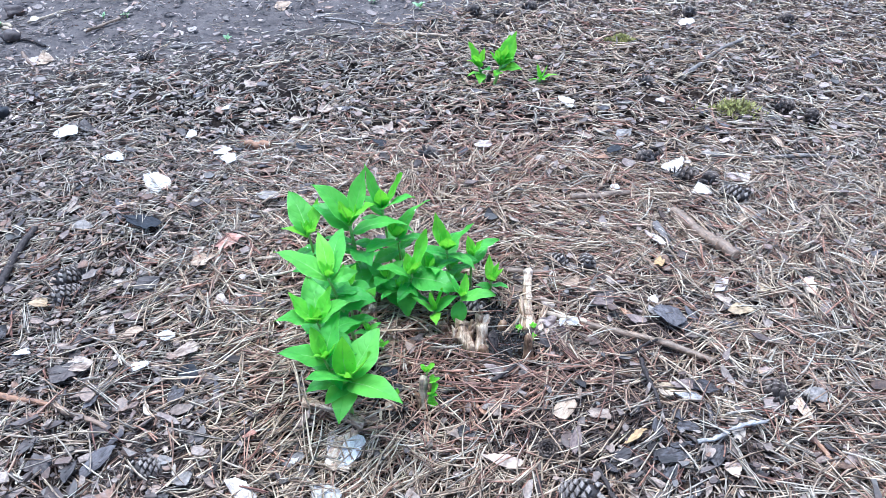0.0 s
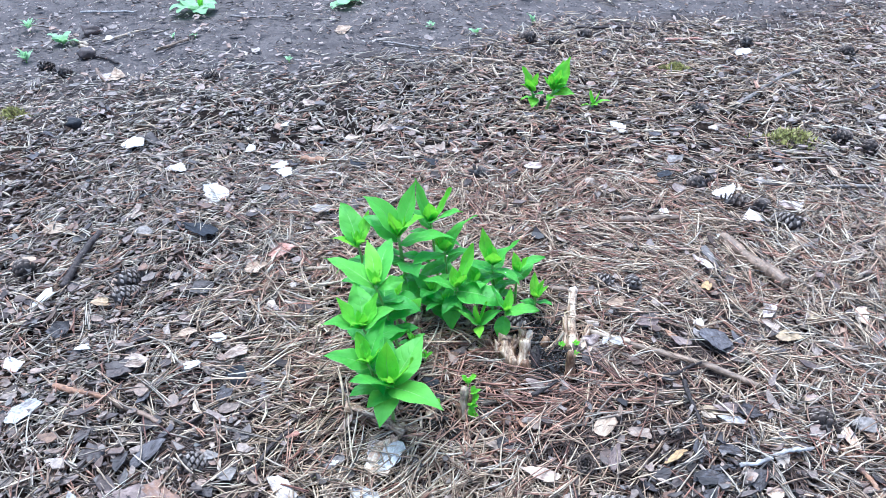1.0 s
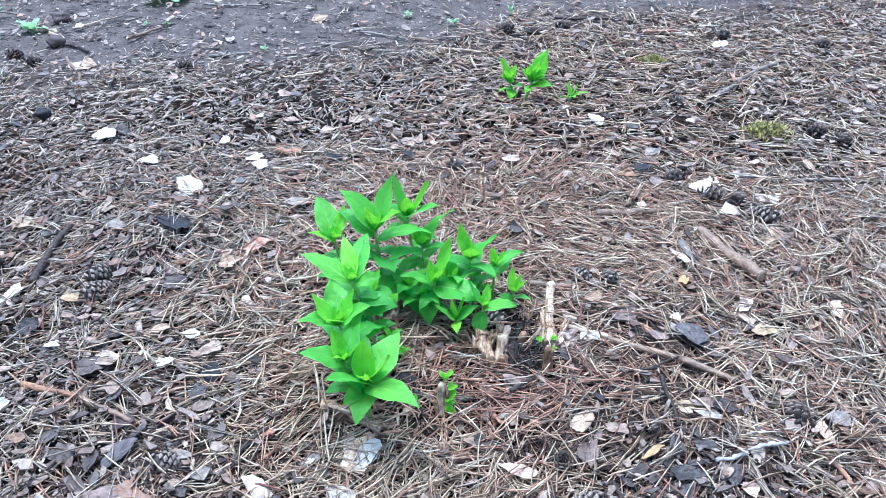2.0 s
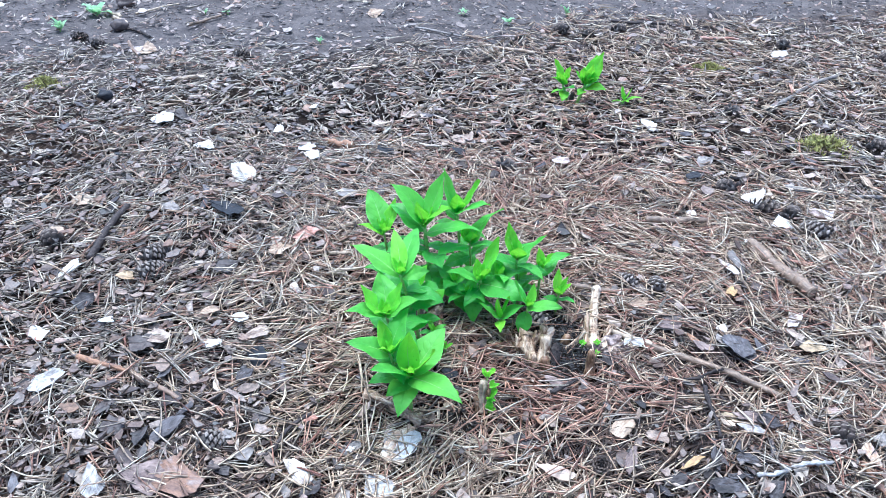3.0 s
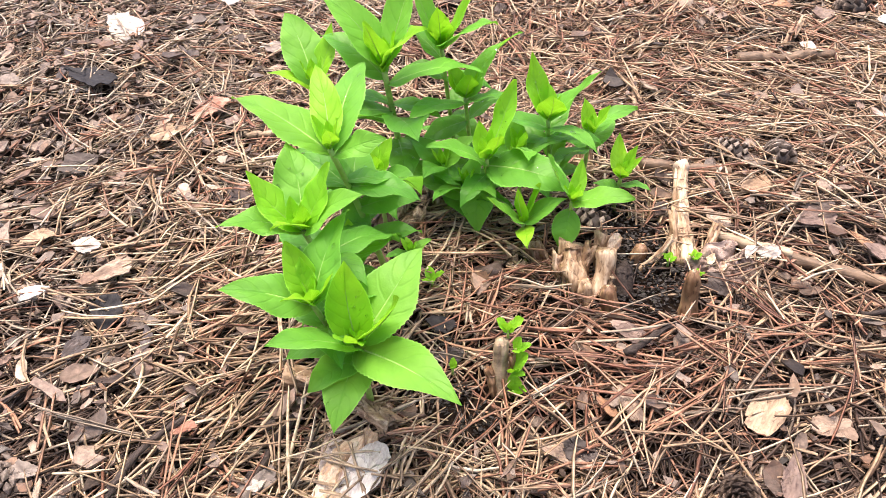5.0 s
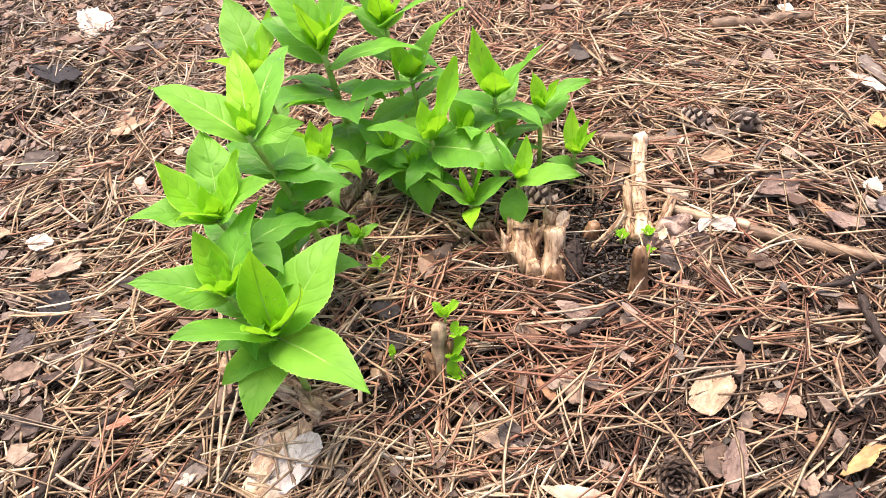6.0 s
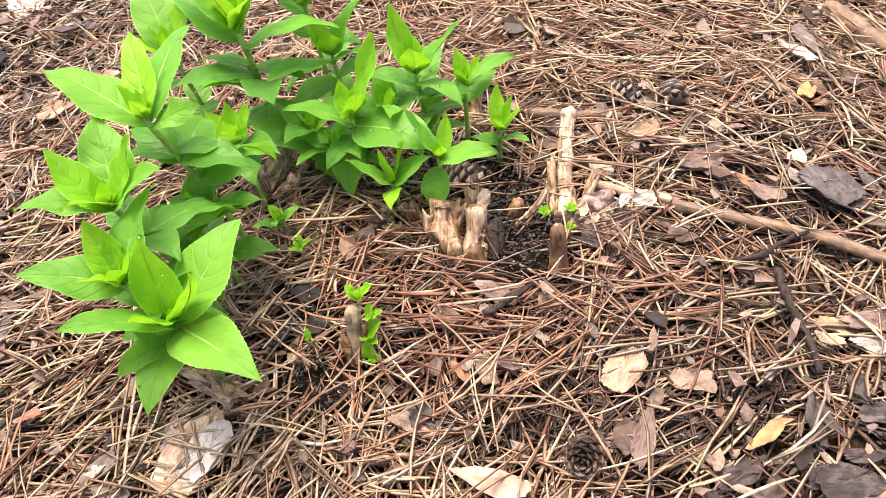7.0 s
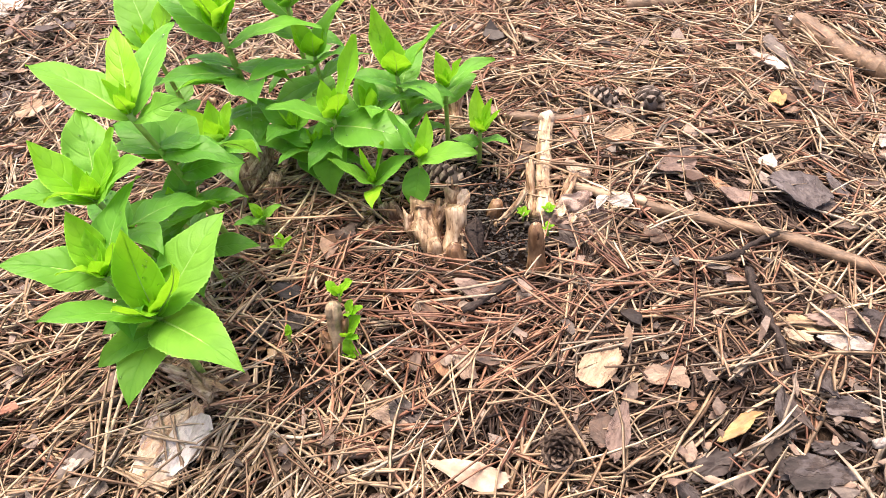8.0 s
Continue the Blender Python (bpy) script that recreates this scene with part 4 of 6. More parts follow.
flake("bark_flake", -0.155, 0.690, 0.030, 0.022, 15, grey_bark, "grey bark flake in the needles", "bark flake", 321)
flake("bark_flake", -0.300, 0.760, 0.036, 0.026, 40, brown_bark, "dark bark flake in the litter", "bark flake", 322, 0.0085)
flake("bark_flake", -0.345, 0.700, 0.044, 0.026, -20, brown_bark, "dark bark flake in the litter", "bark flake", 323, 0.0085)
flake("bark_flake", -0.405, 0.930, 0.044, 0.030, 65, brown_bark, "dark bark flake in the litter", "bark flake", 324, 0.0085)
flake("bark_flake", -0.225, 0.870, 0.046, 0.034, -35, charcoal, "blackish bark flake beside pale leaves", "bark flake", 325)
flake("bark_flake", -0.060, 0.668, 0.040, 0.026, 80, brown_bark, "dark bark flake beside the pale one", "bark flake", 326)
flake("bark_flake", -0.360, 1.060, 0.050, 0.032, 30, brown_bark, "dark bark flake in the litter", "bark flake", 327)
flake("bark_flake", -0.540, 1.200, 0.050, 0.030, -30, grey_bark, "grey bark flake in the litter", "bark flake", 328)
flake("bark_flake", 0.622, 1.330, 0.052, 0.042, 15, tan_leaf, "broad grey-tan bark flake by the branch", "bark flake", 331)
flake("dry_leaf", 0.547, 1.135, 0.046, 0.026, 60, faded_leaf, "pale peach dead leaf on the needles", "dry leaf", 332)
flake("dry_leaf", 0.566, 1.078, 0.042, 0.026, 15, ochre_leaf, "curled ochre dead leaf on the needles", "dry leaf", 333)
flake("dry_leaf", 0.607, 1.128, 0.028, 0.022, -20, ochre_leaf, "small ochre dead leaf on the needles", "dry leaf", 334)
flake("bark_flake", 0.684, 1.140, 0.044, 0.024, 75, papery_bark, "pale cream bark flake on grey litter", "bark flake", 335)
flake("bark_flake", 0.568, 0.940, 0.028, 0.022, 10, papery_bark, "small pale cream bark flake on needles", "bark flake", 336)
flake("bark_flake", 0.490, 0.766, 0.034, 0.026, 50, papery_bark, "pale cream bark flake on dark scraps", "bark flake", 337)
flake("bark_flake", 0.605, 0.880, 0.034, 0.024, 80, papery_bark, "pale cream bark flake on grey litter", "bark flake", 338)
flake("bark_flake", 0.625, 0.905, 0.034, 0.026, -10, grey_bark, "pale grey bark flake on grey litter", "bark flake", 339)
flake("bark_flake", 0.539, 0.850, 0.032, 0.022, 30, brown_bark, "dark damp bark flake in the litter", "bark flake", 340)
flake("bark_flake", 0.719, 1.325, 0.030, 0.026, 0, mauve_leaf, "mauve bark flake on grey litter", "bark flake", 341)
flake("bark_flake", -0.377, 0.862, 0.050, 0.036, 10, mauve_leaf, "mauve bark flake on dark litter", "bark flake", 342, 0.016)
flake("bark_flake", -0.548, 0.925, 0.044, 0.030, 15, slate_bark, "blue-black damp bark flake in litter", "bark flake", 343)
flake("bark_flake", -0.480, 0.895, 0.034, 0.016, -10, white_bark, "narrow whitish bark flake in litter", "bark flake", 344)
flake("bark_flake", -0.218, 0.822, 0.030, 0.026, 60, slate_bark, "blue-black damp bark flake in needles", "bark flake", 345)
flake("bark_flake", -0.187, 0.712, 0.026, 0.018, 20, grey_bark, "small grey bark flake in needles", "bark flake", 346)
flake("dry_leaf", -0.512, 1.000, 0.036, 0.024, 25, ochre_leaf, "cream-ochre dead leaf beside grey cones", "dry leaf", 347)
flake("dry_leaf", 0.442, 0.905, 0.038, 0.026, -30, ochre_leaf, "ochre torn leaf beside the blackish twig", "dry leaf", 348, 0.010)
flake("bark_flake", 0.486, 0.905, 0.040, 0.028, 20, slate_bark, "slate-grey damp bark flake in needles", "bark flake", 349, 0.012)
flake("bark_flake", 0.440, 0.850, 0.030, 0.014, -70, slate_bark, "upright slate-grey scrap of bark", "bark flake", 350, 0.014)
flake("dry_leaf", 0.150, 1.560, 0.050, 0.034, 20, faded_leaf, "faded pale dead leaf on reddish litter", "dry leaf", 351)
flake("bark_flake", 0.360, 1.620, 0.048, 0.036, -25, mauve_leaf, "mauve bark flake on reddish litter", "bark flake", 352)
flake("bark_flake", 0.440, 1.640, 0.052, 0.040, 30, grey_bark, "grey bark flake on reddish litter", "bark flake", 353)
flake("bark_flake", 0.640, 1.470, 0.060, 0.044, 35, faded_leaf, "pale mauve bark flake among cones", "bark flake", 354)

# ---- sticks ----


def stick(name, x, y, length, r, angle, material, label, seed, tilt=0.0, lift=0.0, bend=0.04, taper=0.75, ends=None, category="stick"):
    rg = np.random.default_rng(900 + seed)
    n = max(8, int(length / 0.0032))
    path, radii = [], []
    knots = rg.random(3)
    buds_at = rg.random(6)
    for k in range(n + 1):
        s = k / n
        path.append((length * (s - 0.5), bend * length * (math.sin(3.1 * s + 5 * knots[0]) - 0.5 * math.sin(7 * s + knots[1])) + (0.25 if r > 0.0038 else 0.7) * r * noise.noise(Vector((24 * s, seed, 0))), 0.25 * r * math.sin(9 * s + knots[2]) + (0.2 if r > 0.0038 else 0.7) * r * noise.noise(Vector((8 * s, seed, 4)))))
        radii.append(r * (1 - (1 - taper) * s) * (1 + (0.08 if r > 0.008 else 0.22) * math.exp(-((s - knots[0]) / 0.03) ** 2) + (0.06 if r > 0.008 else 0.18) * math.exp(-((s - knots[1]) / 0.03) ** 2) + (0.45 if r < 0.0038 else 0.05) * sum(math.exp(-((s - q) / 0.018) ** 2) for q in buds_at)))
    verts, faces = tube(path, radii, 12, 0.15, 900 + seed)
    for k, v in enumerate(verts):
        c = Vector(path[k // 12])
        verts[k] = c + (v - c) * (1 + (0.16 if r > 0.0038 else 0.34) * noise.noise(v * 260 + Vector((seed, 0, 0))) + (0.08 if r > 0.0038 else 0.30) * noise.noise(v * 95 + Vector((0, seed, 0))))
    ob = part(name, mesh_of(name, verts, faces), material)
    z = bed(x, y, 0.009) + 0.6 * r + lift
    COVERED.append((x, y, 0.48 * length, 0.6 * r, angle))
    ob.matrix_world = pose(x, y, z, 0, -tilt, angle)
    tagged(ob, label, category)
    if ends:
        for side in (0, n):
            rr = radii[side] * 0.88
            off = -0.0004 if side == 0 else 0.0004
            px = Vector(path[side]) + Vector((off, 0, 0))
            v2, f2 = tube([px - Vector((0.0006, 0, 0)), px + Vector((0.0006, 0, 0))], [rr, rr * 0.95], 10, 0.04, seed)
            part("cut_end", mesh_of("cut_end", v2, f2, False), ends, ob, None, "paler broken wood end")
    return ob


stick("fallen_branch", 0.541, 1.269, 0.150, 0.0105, -57, stick_bark, "thick brown weathered branch piece lying on needles", 1, ends=cut_wood, bend=0.015, taper=0.95)
stick("twig", 0.202, 1.263, 0.100, 0.0028, 93, tan_leaf, "short straight pale tan twig on needles", 2, bend=0.01)
stick("fallen_branch", 0.408, 0.990, 0.205, 0.0052, -17, stick_bark, "long slender brown branch lying across needles", 3, ends=cut_wood, bend=0.03, taper=0.8)
stick("twig", 0.300, 1.021, 0.066, 0.0040, -13, torn_stick, "peeled pale end of a slender branch", 31, bend=0.02, taper=0.9, lift=0.002)
stick("fallen_branch", 0.250, 1.130, 0.085, 0.0052, 2, stick_bark, "dark brown branch piece behind the pale stub", 4, bend=0.02)
stick("twig", 0.220, 0.901, 0.056, 0.0024, 38, dark_twig, "thin dark damp twig on needles", 5, lift=0.006)
stick("twig", 0.412, 0.902, 0.092, 0.0029, -83, dark_twig, "crooked blackish twig on straw needles", 6, bend=0.025, lift=0.008)
stick("twig", 0.403, 0.972, 0.064, 0.0022, 31, dark_twig, "thin blackish twig forked on needles", 7, bend=0.07, lift=0.007)
stick("fallen_branch", 0.374, 1.388, 0.110, 0.0070, 10, stick_bark, "brown cracked branch piece lying on litter", 9, ends=torn_stick, lift=0.004)
stick("fallen_branch", -0.619, 1.112, 0.175, 0.0068, 106, dark_twig, "grey-brown damp branch lying on dark litter", 10)
stick("fallen_branch", -0.330, 0.780, 0.100, 0.0042, -14, stick_bark, "dark brown curved branch half sunk in needles", 11, bend=0.05)
stick("fallen_branch", 0.683, 2.050, 0.330, 0.0052, 49, grey_bark, "long thin greyish branch lying on litter", 12, bend=0.03)
stick("twig", -0.073, 2.198, 0.165, 0.0050, -5, tan_leaf, "pale tan twig at the edge of soil", 13, ends=cut_wood)
stick("fallen_branch", 0.720, 1.561, 0.270, 0.0046, -1, grey_bark, "thin grey forked branch lying on needles", 14, bend=0.05)
stick("twig", -1.082, 1.945, 0.260, 0.0050, -48, stick_bark, "brown bent twig on dark soil", 15, bend=0.06)
stick("twig", -0.841, 1.801, 0.098, 0.0055, 33, torn_stick, "short tan twig on dark litter", 16)
stick("twig", -1.275, 2.190, 0.090, 0.0065, -25, torn_stick, "pale peeled twig on bare soil", 17)
stick("twig", 0.516, 2.428, 0.110, 0.0045, 14, red_leaf, "reddish brown twig on far litter", 18)
stick("twig", 0.607, 0.827, 0.085, 0.0030, -76, orange_bark, "thin orange-brown twig on needles", 19)
stick("twig", 0.502, 0.826, 0.100, 0.0026, 37, ash_bark, "lichen-grey thin crooked twig on needles", 20, bend=0.10, lift=0.006)
stick("twig", 0.345, 0.735, 0.055, 0.0030, -65, dark_twig, "short dark twig beside the closed cone", 21)
stick("twig", 0.268, 0.712, 0.060, 0.0040, -80, dark_twig, "short dark twig beside the closed cone", 22)
stick("twig", -0.118, 0.735, 0.085, 0.0026, 62, dark_twig, "knobbly dark lichen-spotted twig in needles", 23, bend=0.07)
stick("twig", -0.035, 0.770, 0.060, 0.0030, 68, dark_twig, "knobbly dark lichen-spotted twig in needles", 24, bend=0.07)
stick("twig", -0.160, 1.155, 0.110, 0.0032, 6, torn_stick, "pale thin twig lying beside the shoots", 25)

stick("fallen_branch", -0.430, 0.804, 0.085, 0.0046, -4, orange_bark, "torn orange-brown branch piece among needles", 50, bend=0.02, ends=torn_stick, lift=-0.002)
stick("twig", -1.33, 2.245, 0.075, 0.0060, -30, torn_stick, "short pale peeled twig on bare soil", 51, ends=cut_wood)
stick("twig", -1.235, 2.335, 0.150, 0.0040, 62, torn_stick, "thin pale twig on bare soil", 52)
stick("twig", -1.430, 2.570, 0.200, 0.0042, 8, ash_bark, "long pale grey twig on bare soil", 53, bend=0.02)
stick("twig", -1.02, 2.24, 0.12, 0.0050, 70, stick_bark, "crooked brown twig on bare soil", 41, bend=0.08)
stick("twig", -1.18, 2.12, 0.16, 0.0048, -20, dark_twig, "dark twig on bare soil", 42, bend=0.06)
stick("twig", -0.70, 2.12, 0.12, 0.0042, 15, grey_bark, "thin grey twig on dark litter", 43)
stick("twig", -0.95, 1.93, 0.14, 0.0050, -60, stick_bark, "brown twig on dark litter", 44, bend=0.05)
stick("twig", -0.45, 1.98, 0.13, 0.0034, 30, straw, "pale straw-like stalk on dark litter", 45)
stick("twig", -0.30, 2.33, 0.16, 0.0040, -12, grey_bark, "thin grey twig on soil", 46)
stick("twig", 0.30, 2.52, 0.20, 0.0050, 8, dark_twig, "dark twig at the soil's edge", 47, bend=0.05)
stick("twig", 0.62, 2.62, 0.16, 0.0055, 60, tan_leaf, "short tan twig on far litter", 48)
stick("twig", -0.86, 2.55, 0.20, 0.0040, 5, grey_bark, "thin grey twig on soil", 49)

# ---- pine cones ----


def scale_mesh(name, open_cone):
    """One cone scale: thin at its root, thick and rhombic at its outer end."""
    t = 0.10 if open_cone else 0.34
    w = 0.30 if open_cone else 0.46
    x1 = 0.86
    x2, x3 = (1.0, 1.07) if open_cone else (0.93, 0.98)
    verts = [(0, -0.10, 0), (0, 0.10, 0), (0, 0, 0.06), (x1, -w, 0), (x1, 0, t), (x1, w, 0), (x1, 0, -t * 0.8),
             (x2, -w * 0.45, 0), (x2, 0, t * 0.5), (x2, w * 0.45, 0), (x2, 0, -t * 0.4), (x3, 0, 0)]
    faces = [(0, 3, 4, 2), (2, 4, 5, 1), (1, 5, 6), (0, 6, 3), (0, 1, 6), (3, 7, 8, 4), (4, 8, 9, 5), (5, 9, 10, 6), (6, 10, 7, 3),
             (7, 11, 8), (8, 11, 9), (9, 11, 10), (10, 11, 7)]
    return mesh_of(name, verts, faces, False)


def make_cone(open_cone):
    """A pine cone along x, 1 unit long, made of a core and spiralled scales."""
    root = new("pine_cone")
    prof = [(-0.5, 0.10), (-0.42, 0.20), (-0.25, 0.25), (0.0, 0.22), (0.25, 0.15), (0.45, 0.05), (0.5, 0.01)]
    v, f = tube([(p, 0, 0) for p, _ in prof], [r * (0.75 if open_cone else 1.0) for _, r in prof], 12)
    part("core", mesh_of("core", v, f), cone_core, root)
    me = scale_mesh("cone_scale", open_cone)
    count = 46 if open_cone else 58
    for k in range(count):
        s = (k + 0.5) / count
        ax = -0.46 + 0.92 * s
        r = np.interp(ax, [p for p, _ in prof], [q for _, q in prof])
        an = k * 2.39996
        rad = Vector((0, math.cos(an), math.sin(an)))
        lean = math.radians(62 - 40 * s) if open_cone else math.radians(78 - 62 * s)
        if s < 0.12:
            lean += 0.5
        d = Vector((math.cos(lean), 0, 0)) + rad * math.sin(lean)
        size = (0.30 if open_cone else 0.225) * (0.55 + 0.85 * math.sin(math.pi * min(0.92, 0.18 + 0.72 * s)) ** 0.8) * (1 if open_cone else 0.95)
        if s > 0.8:
            size *= 1.0 - 1.6 * (s - 0.8)
        start = Vector((ax - (0.05 if open_cone else 0.02), 0, 0)) + rad * r * (0.35 if open_cone else 0.45)
        m = frame_of(start, d, Vector((1, 0, 0)))
        part("scale", me, cone_dark if open_cone else cone_scale, root, m @ Matrix.Diagonal((size * (1.0 if open_cone else 1.05), size, size, 1)))
    return root


open_cone = make_cone(True)
closed_cone = make_cone(False)
cone_first = {True: open_cone, False: closed_cone}
cone_used = set()


def cone(x, y, size, angle, is_open, label, pitch=0.0, roll=0.0, lift=None):
    z = bed(x, y, 0.006) + 0.15 * size if lift is None else float(lay(x, y)) + lift
    COVERED.append((x, y, 0.5 * size, 0.33 * size, angle))
    m = pose(x, y, z, roll, pitch, angle)
    first = cone_first[is_open]
    if is_open in cone_used:
        ob = copy_thing(first, m)
        ob.scale = (size, size, size)
    else:
        cone_used.add(is_open)
        ob = first
        ob.matrix_basis = m @ Matrix.Scale(size, 4)
    tagged(ob, label, "pine cone", "pine cones on the floor")
    return ob


# ---- leafy shoots ----


def leaf_mesh(name, length, width, arch, fold, seed, curl=0.0, tip=1.18):
    """A drawn-out, finely toothed leaf with a folded midrib and a blade puckered between its veins."""
    rg = np.random.default_rng(seed)
    n, h = 60, 4
    verts, uvs, faces = [], [], []
    wave = rg.normal(0, 0.022)
    skew = rg.normal(0, 0.035)
    ph = rg.uniform(0, 6.28)
    twist = rg.normal(0, 0.16)
    peak = 0.66 / (0.66 + tip)
    full = peak ** 0.66 * (1 - peak) ** tip
    edge = rg.uniform(0.02, 0.05)
    for k in range(n + 1):
        s = k / n
        w = 0.5 * width * (s ** 0.66) * ((1 - s) ** tip) / full
        w = max(w, 0.0010 * (1 - s) + 0.00008)
        tooth = 1 + (0.022, -0.004, -0.018)[k % 3] * (1.6 - s) * (1 if 4 < k < n - 2 else 0)
        sway = skew * length * math.sin(math.pi * s)
        rise = arch * length * 4 * s * (1 - s) * (0.75 + 0.5 * s) - curl * length * s ** 4
        for j in range(-h, h + 1):
            t = j / h
            y = w * t * (tooth if abs(j) == h else 1)
            z = rise + fold * abs(y) - 1.2 * fold * y * y / max(width, 1e-4) + wave * length * t * math.sin(6 * s + ph) + twist * y * s
            z += edge * width * t * t * math.sin(15 * s + ph + 1.7 * t)
            z += 0.022 * width * math.cos(2 * math.pi * (6.5 * s - 1.6 * abs(t))) * abs(t) * (1 - abs(t)) * 4 * (1 - s)
            verts.append((length * s, y + sway, z))
            uvs.append((s, 0.5 + 0.5 * t))
    m = 2 * h + 1
    for k in range(n):
        for j in range(m - 1):
            a = k * m + j
            faces.append((a, a + m, a + m + 1, a + 1))
    rib = [(length * s, skew * length * math.sin(math.pi * s), arch * length * 4 * s * (1 - s) * (0.75 + 0.5 * s) - curl * length * s ** 4 - 0.0003) for s in np.linspace(0, 0.93, 12)]
    return mesh_of(name, verts, faces, True, uvs), rib


leaf_count = [0]
drops = []


def drop_mesh():
    """A flattened bead of water, shared by all drops."""
    if not drops:
        bm = bmesh.new()
        bmesh.ops.create_icosphere(bm, subdivisions=2, radius=1.0)
        for v in bm.verts:
            v.co.z = v.co.z * 0.55 + 0.25
        me = bpy.data.meshes.new("droplet")
        bm.to_mesh(me)
        bm.free()
        me.polygons.foreach_set("use_smooth", [True] * len(me.polygons))
        drops.append(me)
    return drops[0]


def leaf(parent, origin, az, el, length, ratio, material, arch=0.10, fold=0.22, roll=0.0, curl=0.0, rib=True, wet=False, tip=1.08):
    leaf_count[0] += 1
    me, line = leaf_mesh("leaf", length, length * ratio, arch, fold, 3000 + leaf_count[0], curl, tip)
    a, e = radians(az), radians(el)
    d = Vector((math.cos(a) * math.cos(e), math.sin(a) * math.cos(e), math.sin(e)))
    up = Vector((0, 0, 1)) if el < 80 else Vector((-math.cos(a), -math.sin(a), 0.2))
    if el < -55:
        up = Vector((math.cos(a), math.sin(a), 0.3))
    m = frame_of(Vector(origin), d, up) @ pose(0, 0, 0, roll, 0, 0)
    ob = part("leaf", me, material, parent, m)
    if wet or (rib and length > 0.045 and leaf_count[0] % 3 == 0):
        rg = np.random.default_rng(7000 + leaf_count[0])
        for _ in range(16 if wet else 5):
            k, j = int(rg.integers(12, 46)), int(rg.integers(-3, 4))
            spot = me.vertices[k * 9 + j + 4].co
            part("droplet", drop_mesh(), rain, ob, Matrix.Translation(spot) @ Matrix.Scale(float(rg.uniform(0.0007, 0.0016)), 4), "clear rain drop")
    if rib:
        v, f = tube(line, [0.00075 * (1 - 0.8 * k / 11) * (length / 0.06) for k in range(12)], 5)
        part("midrib", mesh_of("midrib", v, f), rib_pale, ob)
    return ob


def shoot(base, top, aimed, label, seed, lower=2, crown=0.020, r=0.0022, name="leafy_shoot", leaves=()):
    """A young stem from base to its upper node. aimed: leaves as (height on the stem, tip, material, width to length);
    leaves: as (height, azimuth, elevation, length, material)."""
    rg = random.Random(seed)
    z0 = float(lay(*base)) - 0.004
    root = new(name)
    root.location = (base[0], base[1], z0)
    tx, ty, tz = top[0] - base[0], top[1] - base[1], top[2] - z0

    def axis(z):
        s = max(0.0, min(1.0, (z - z0) / tz))
        return Vector((tx * s ** 1.3, ty * s ** 1.3, z - z0))
    path = [axis(z0 + tz * k / 10) for k in range(11)]
    v, f = tube(path, [r * (1.15 - 0.35 * k / 10) for k in range(11)], 9, 0.04, seed)
    part("stem", mesh_of("stem", v, f), stem_green, root)
    for h, tip, mat, ratio in aimed:
        start = axis(h)
        way = Vector(tip) - Vector(root.location) - start
        el = math.degrees(math.asin(way.z / way.length))
        az = math.degrees(math.atan2(way.y, way.x))
        arch = -0.05 if el > 48 else (0.08 if el > 5 else 0.14)
        wet = mat is leaf_old and ratio > 0.5
        leaf(root, start, az, el, way.length, ratio * (1.06 if mat is leaf_young else 1.12), mat, arch, rg.uniform(0.34, 0.55) if el > 48 else rg.uniform(0.16, 0.34), rg.uniform(-16, 16), rg.uniform(0.0, 0.05), True, wet)
    for h, az, el, length, mat in leaves:
        droop = -0.04 if el > 48 else (0.11 if el > 0 else 0.15)
        leaf(root, axis(h), az, el, length * 1.04, rg.uniform(0.46, 0.55), mat, droop, rg.uniform(0.14, 0.34), rg.uniform(-16, 16), rg.uniform(0.0, 0.06))
    turn = rg.uniform(0, 180)
    for k in range(2):
        for side in (0, 180):
            leaf(root, axis(top[2]) + Vector((0, 0, 0.001 + 0.003 * k)), turn + 90 * k + side + rg.uniform(-12, 12), rg.uniform(62, 74) + 8 * k, crown * (1.4 - 0.5 * k) * rg.uniform(0.88, 1.12), 0.5, leaf_young, -0.06, 0.5, 0, 0, False)
    for k in range(lower):
        hz = z0 + tz * (0.78 - 0.22 * k)
        tw = turn + 90 * k + rg.uniform(-20, 20)
        for side in (0, 180):
            leaf(root, axis(hz), tw + side, rg.uniform(-22, 18), rg.uniform(0.040, 0.056) * (1 - 0.10 * k), 0.50, leaf_old, 0.14, 0.25, rg.uniform(-15, 15), 0.03)
    return tagged(root, label, "plant", "leafy shoots in the clump")


G, Y, D = leaf_green, leaf_young, leaf_old
shoot((0.022, 0.818), (0.030, 0.793, 0.098), [(0.097, (0.061, 0.851, 0.134), G, 0.50), (0.093, (0.104, 0.751, 0.112), G, 0.37), (0.088, (0.028, 0.741, 0.078), G, 0.50),
      (0.092, (-0.006, 0.752, 0.140), G, 0.38), (0.084, (0.010, 0.755, 0.096), G, 0.47), (0.099, (0.028, 0.800, 0.163), Y, 0.42), (0.100, (0.064, 0.782, 0.158), Y, 0.28), (0.101, (0.040, 0.757, 0.150), Y, 0.28)],
      "tall bright green shoot with broad toothed leaves", 41, 0, 0.016, 0.0024)
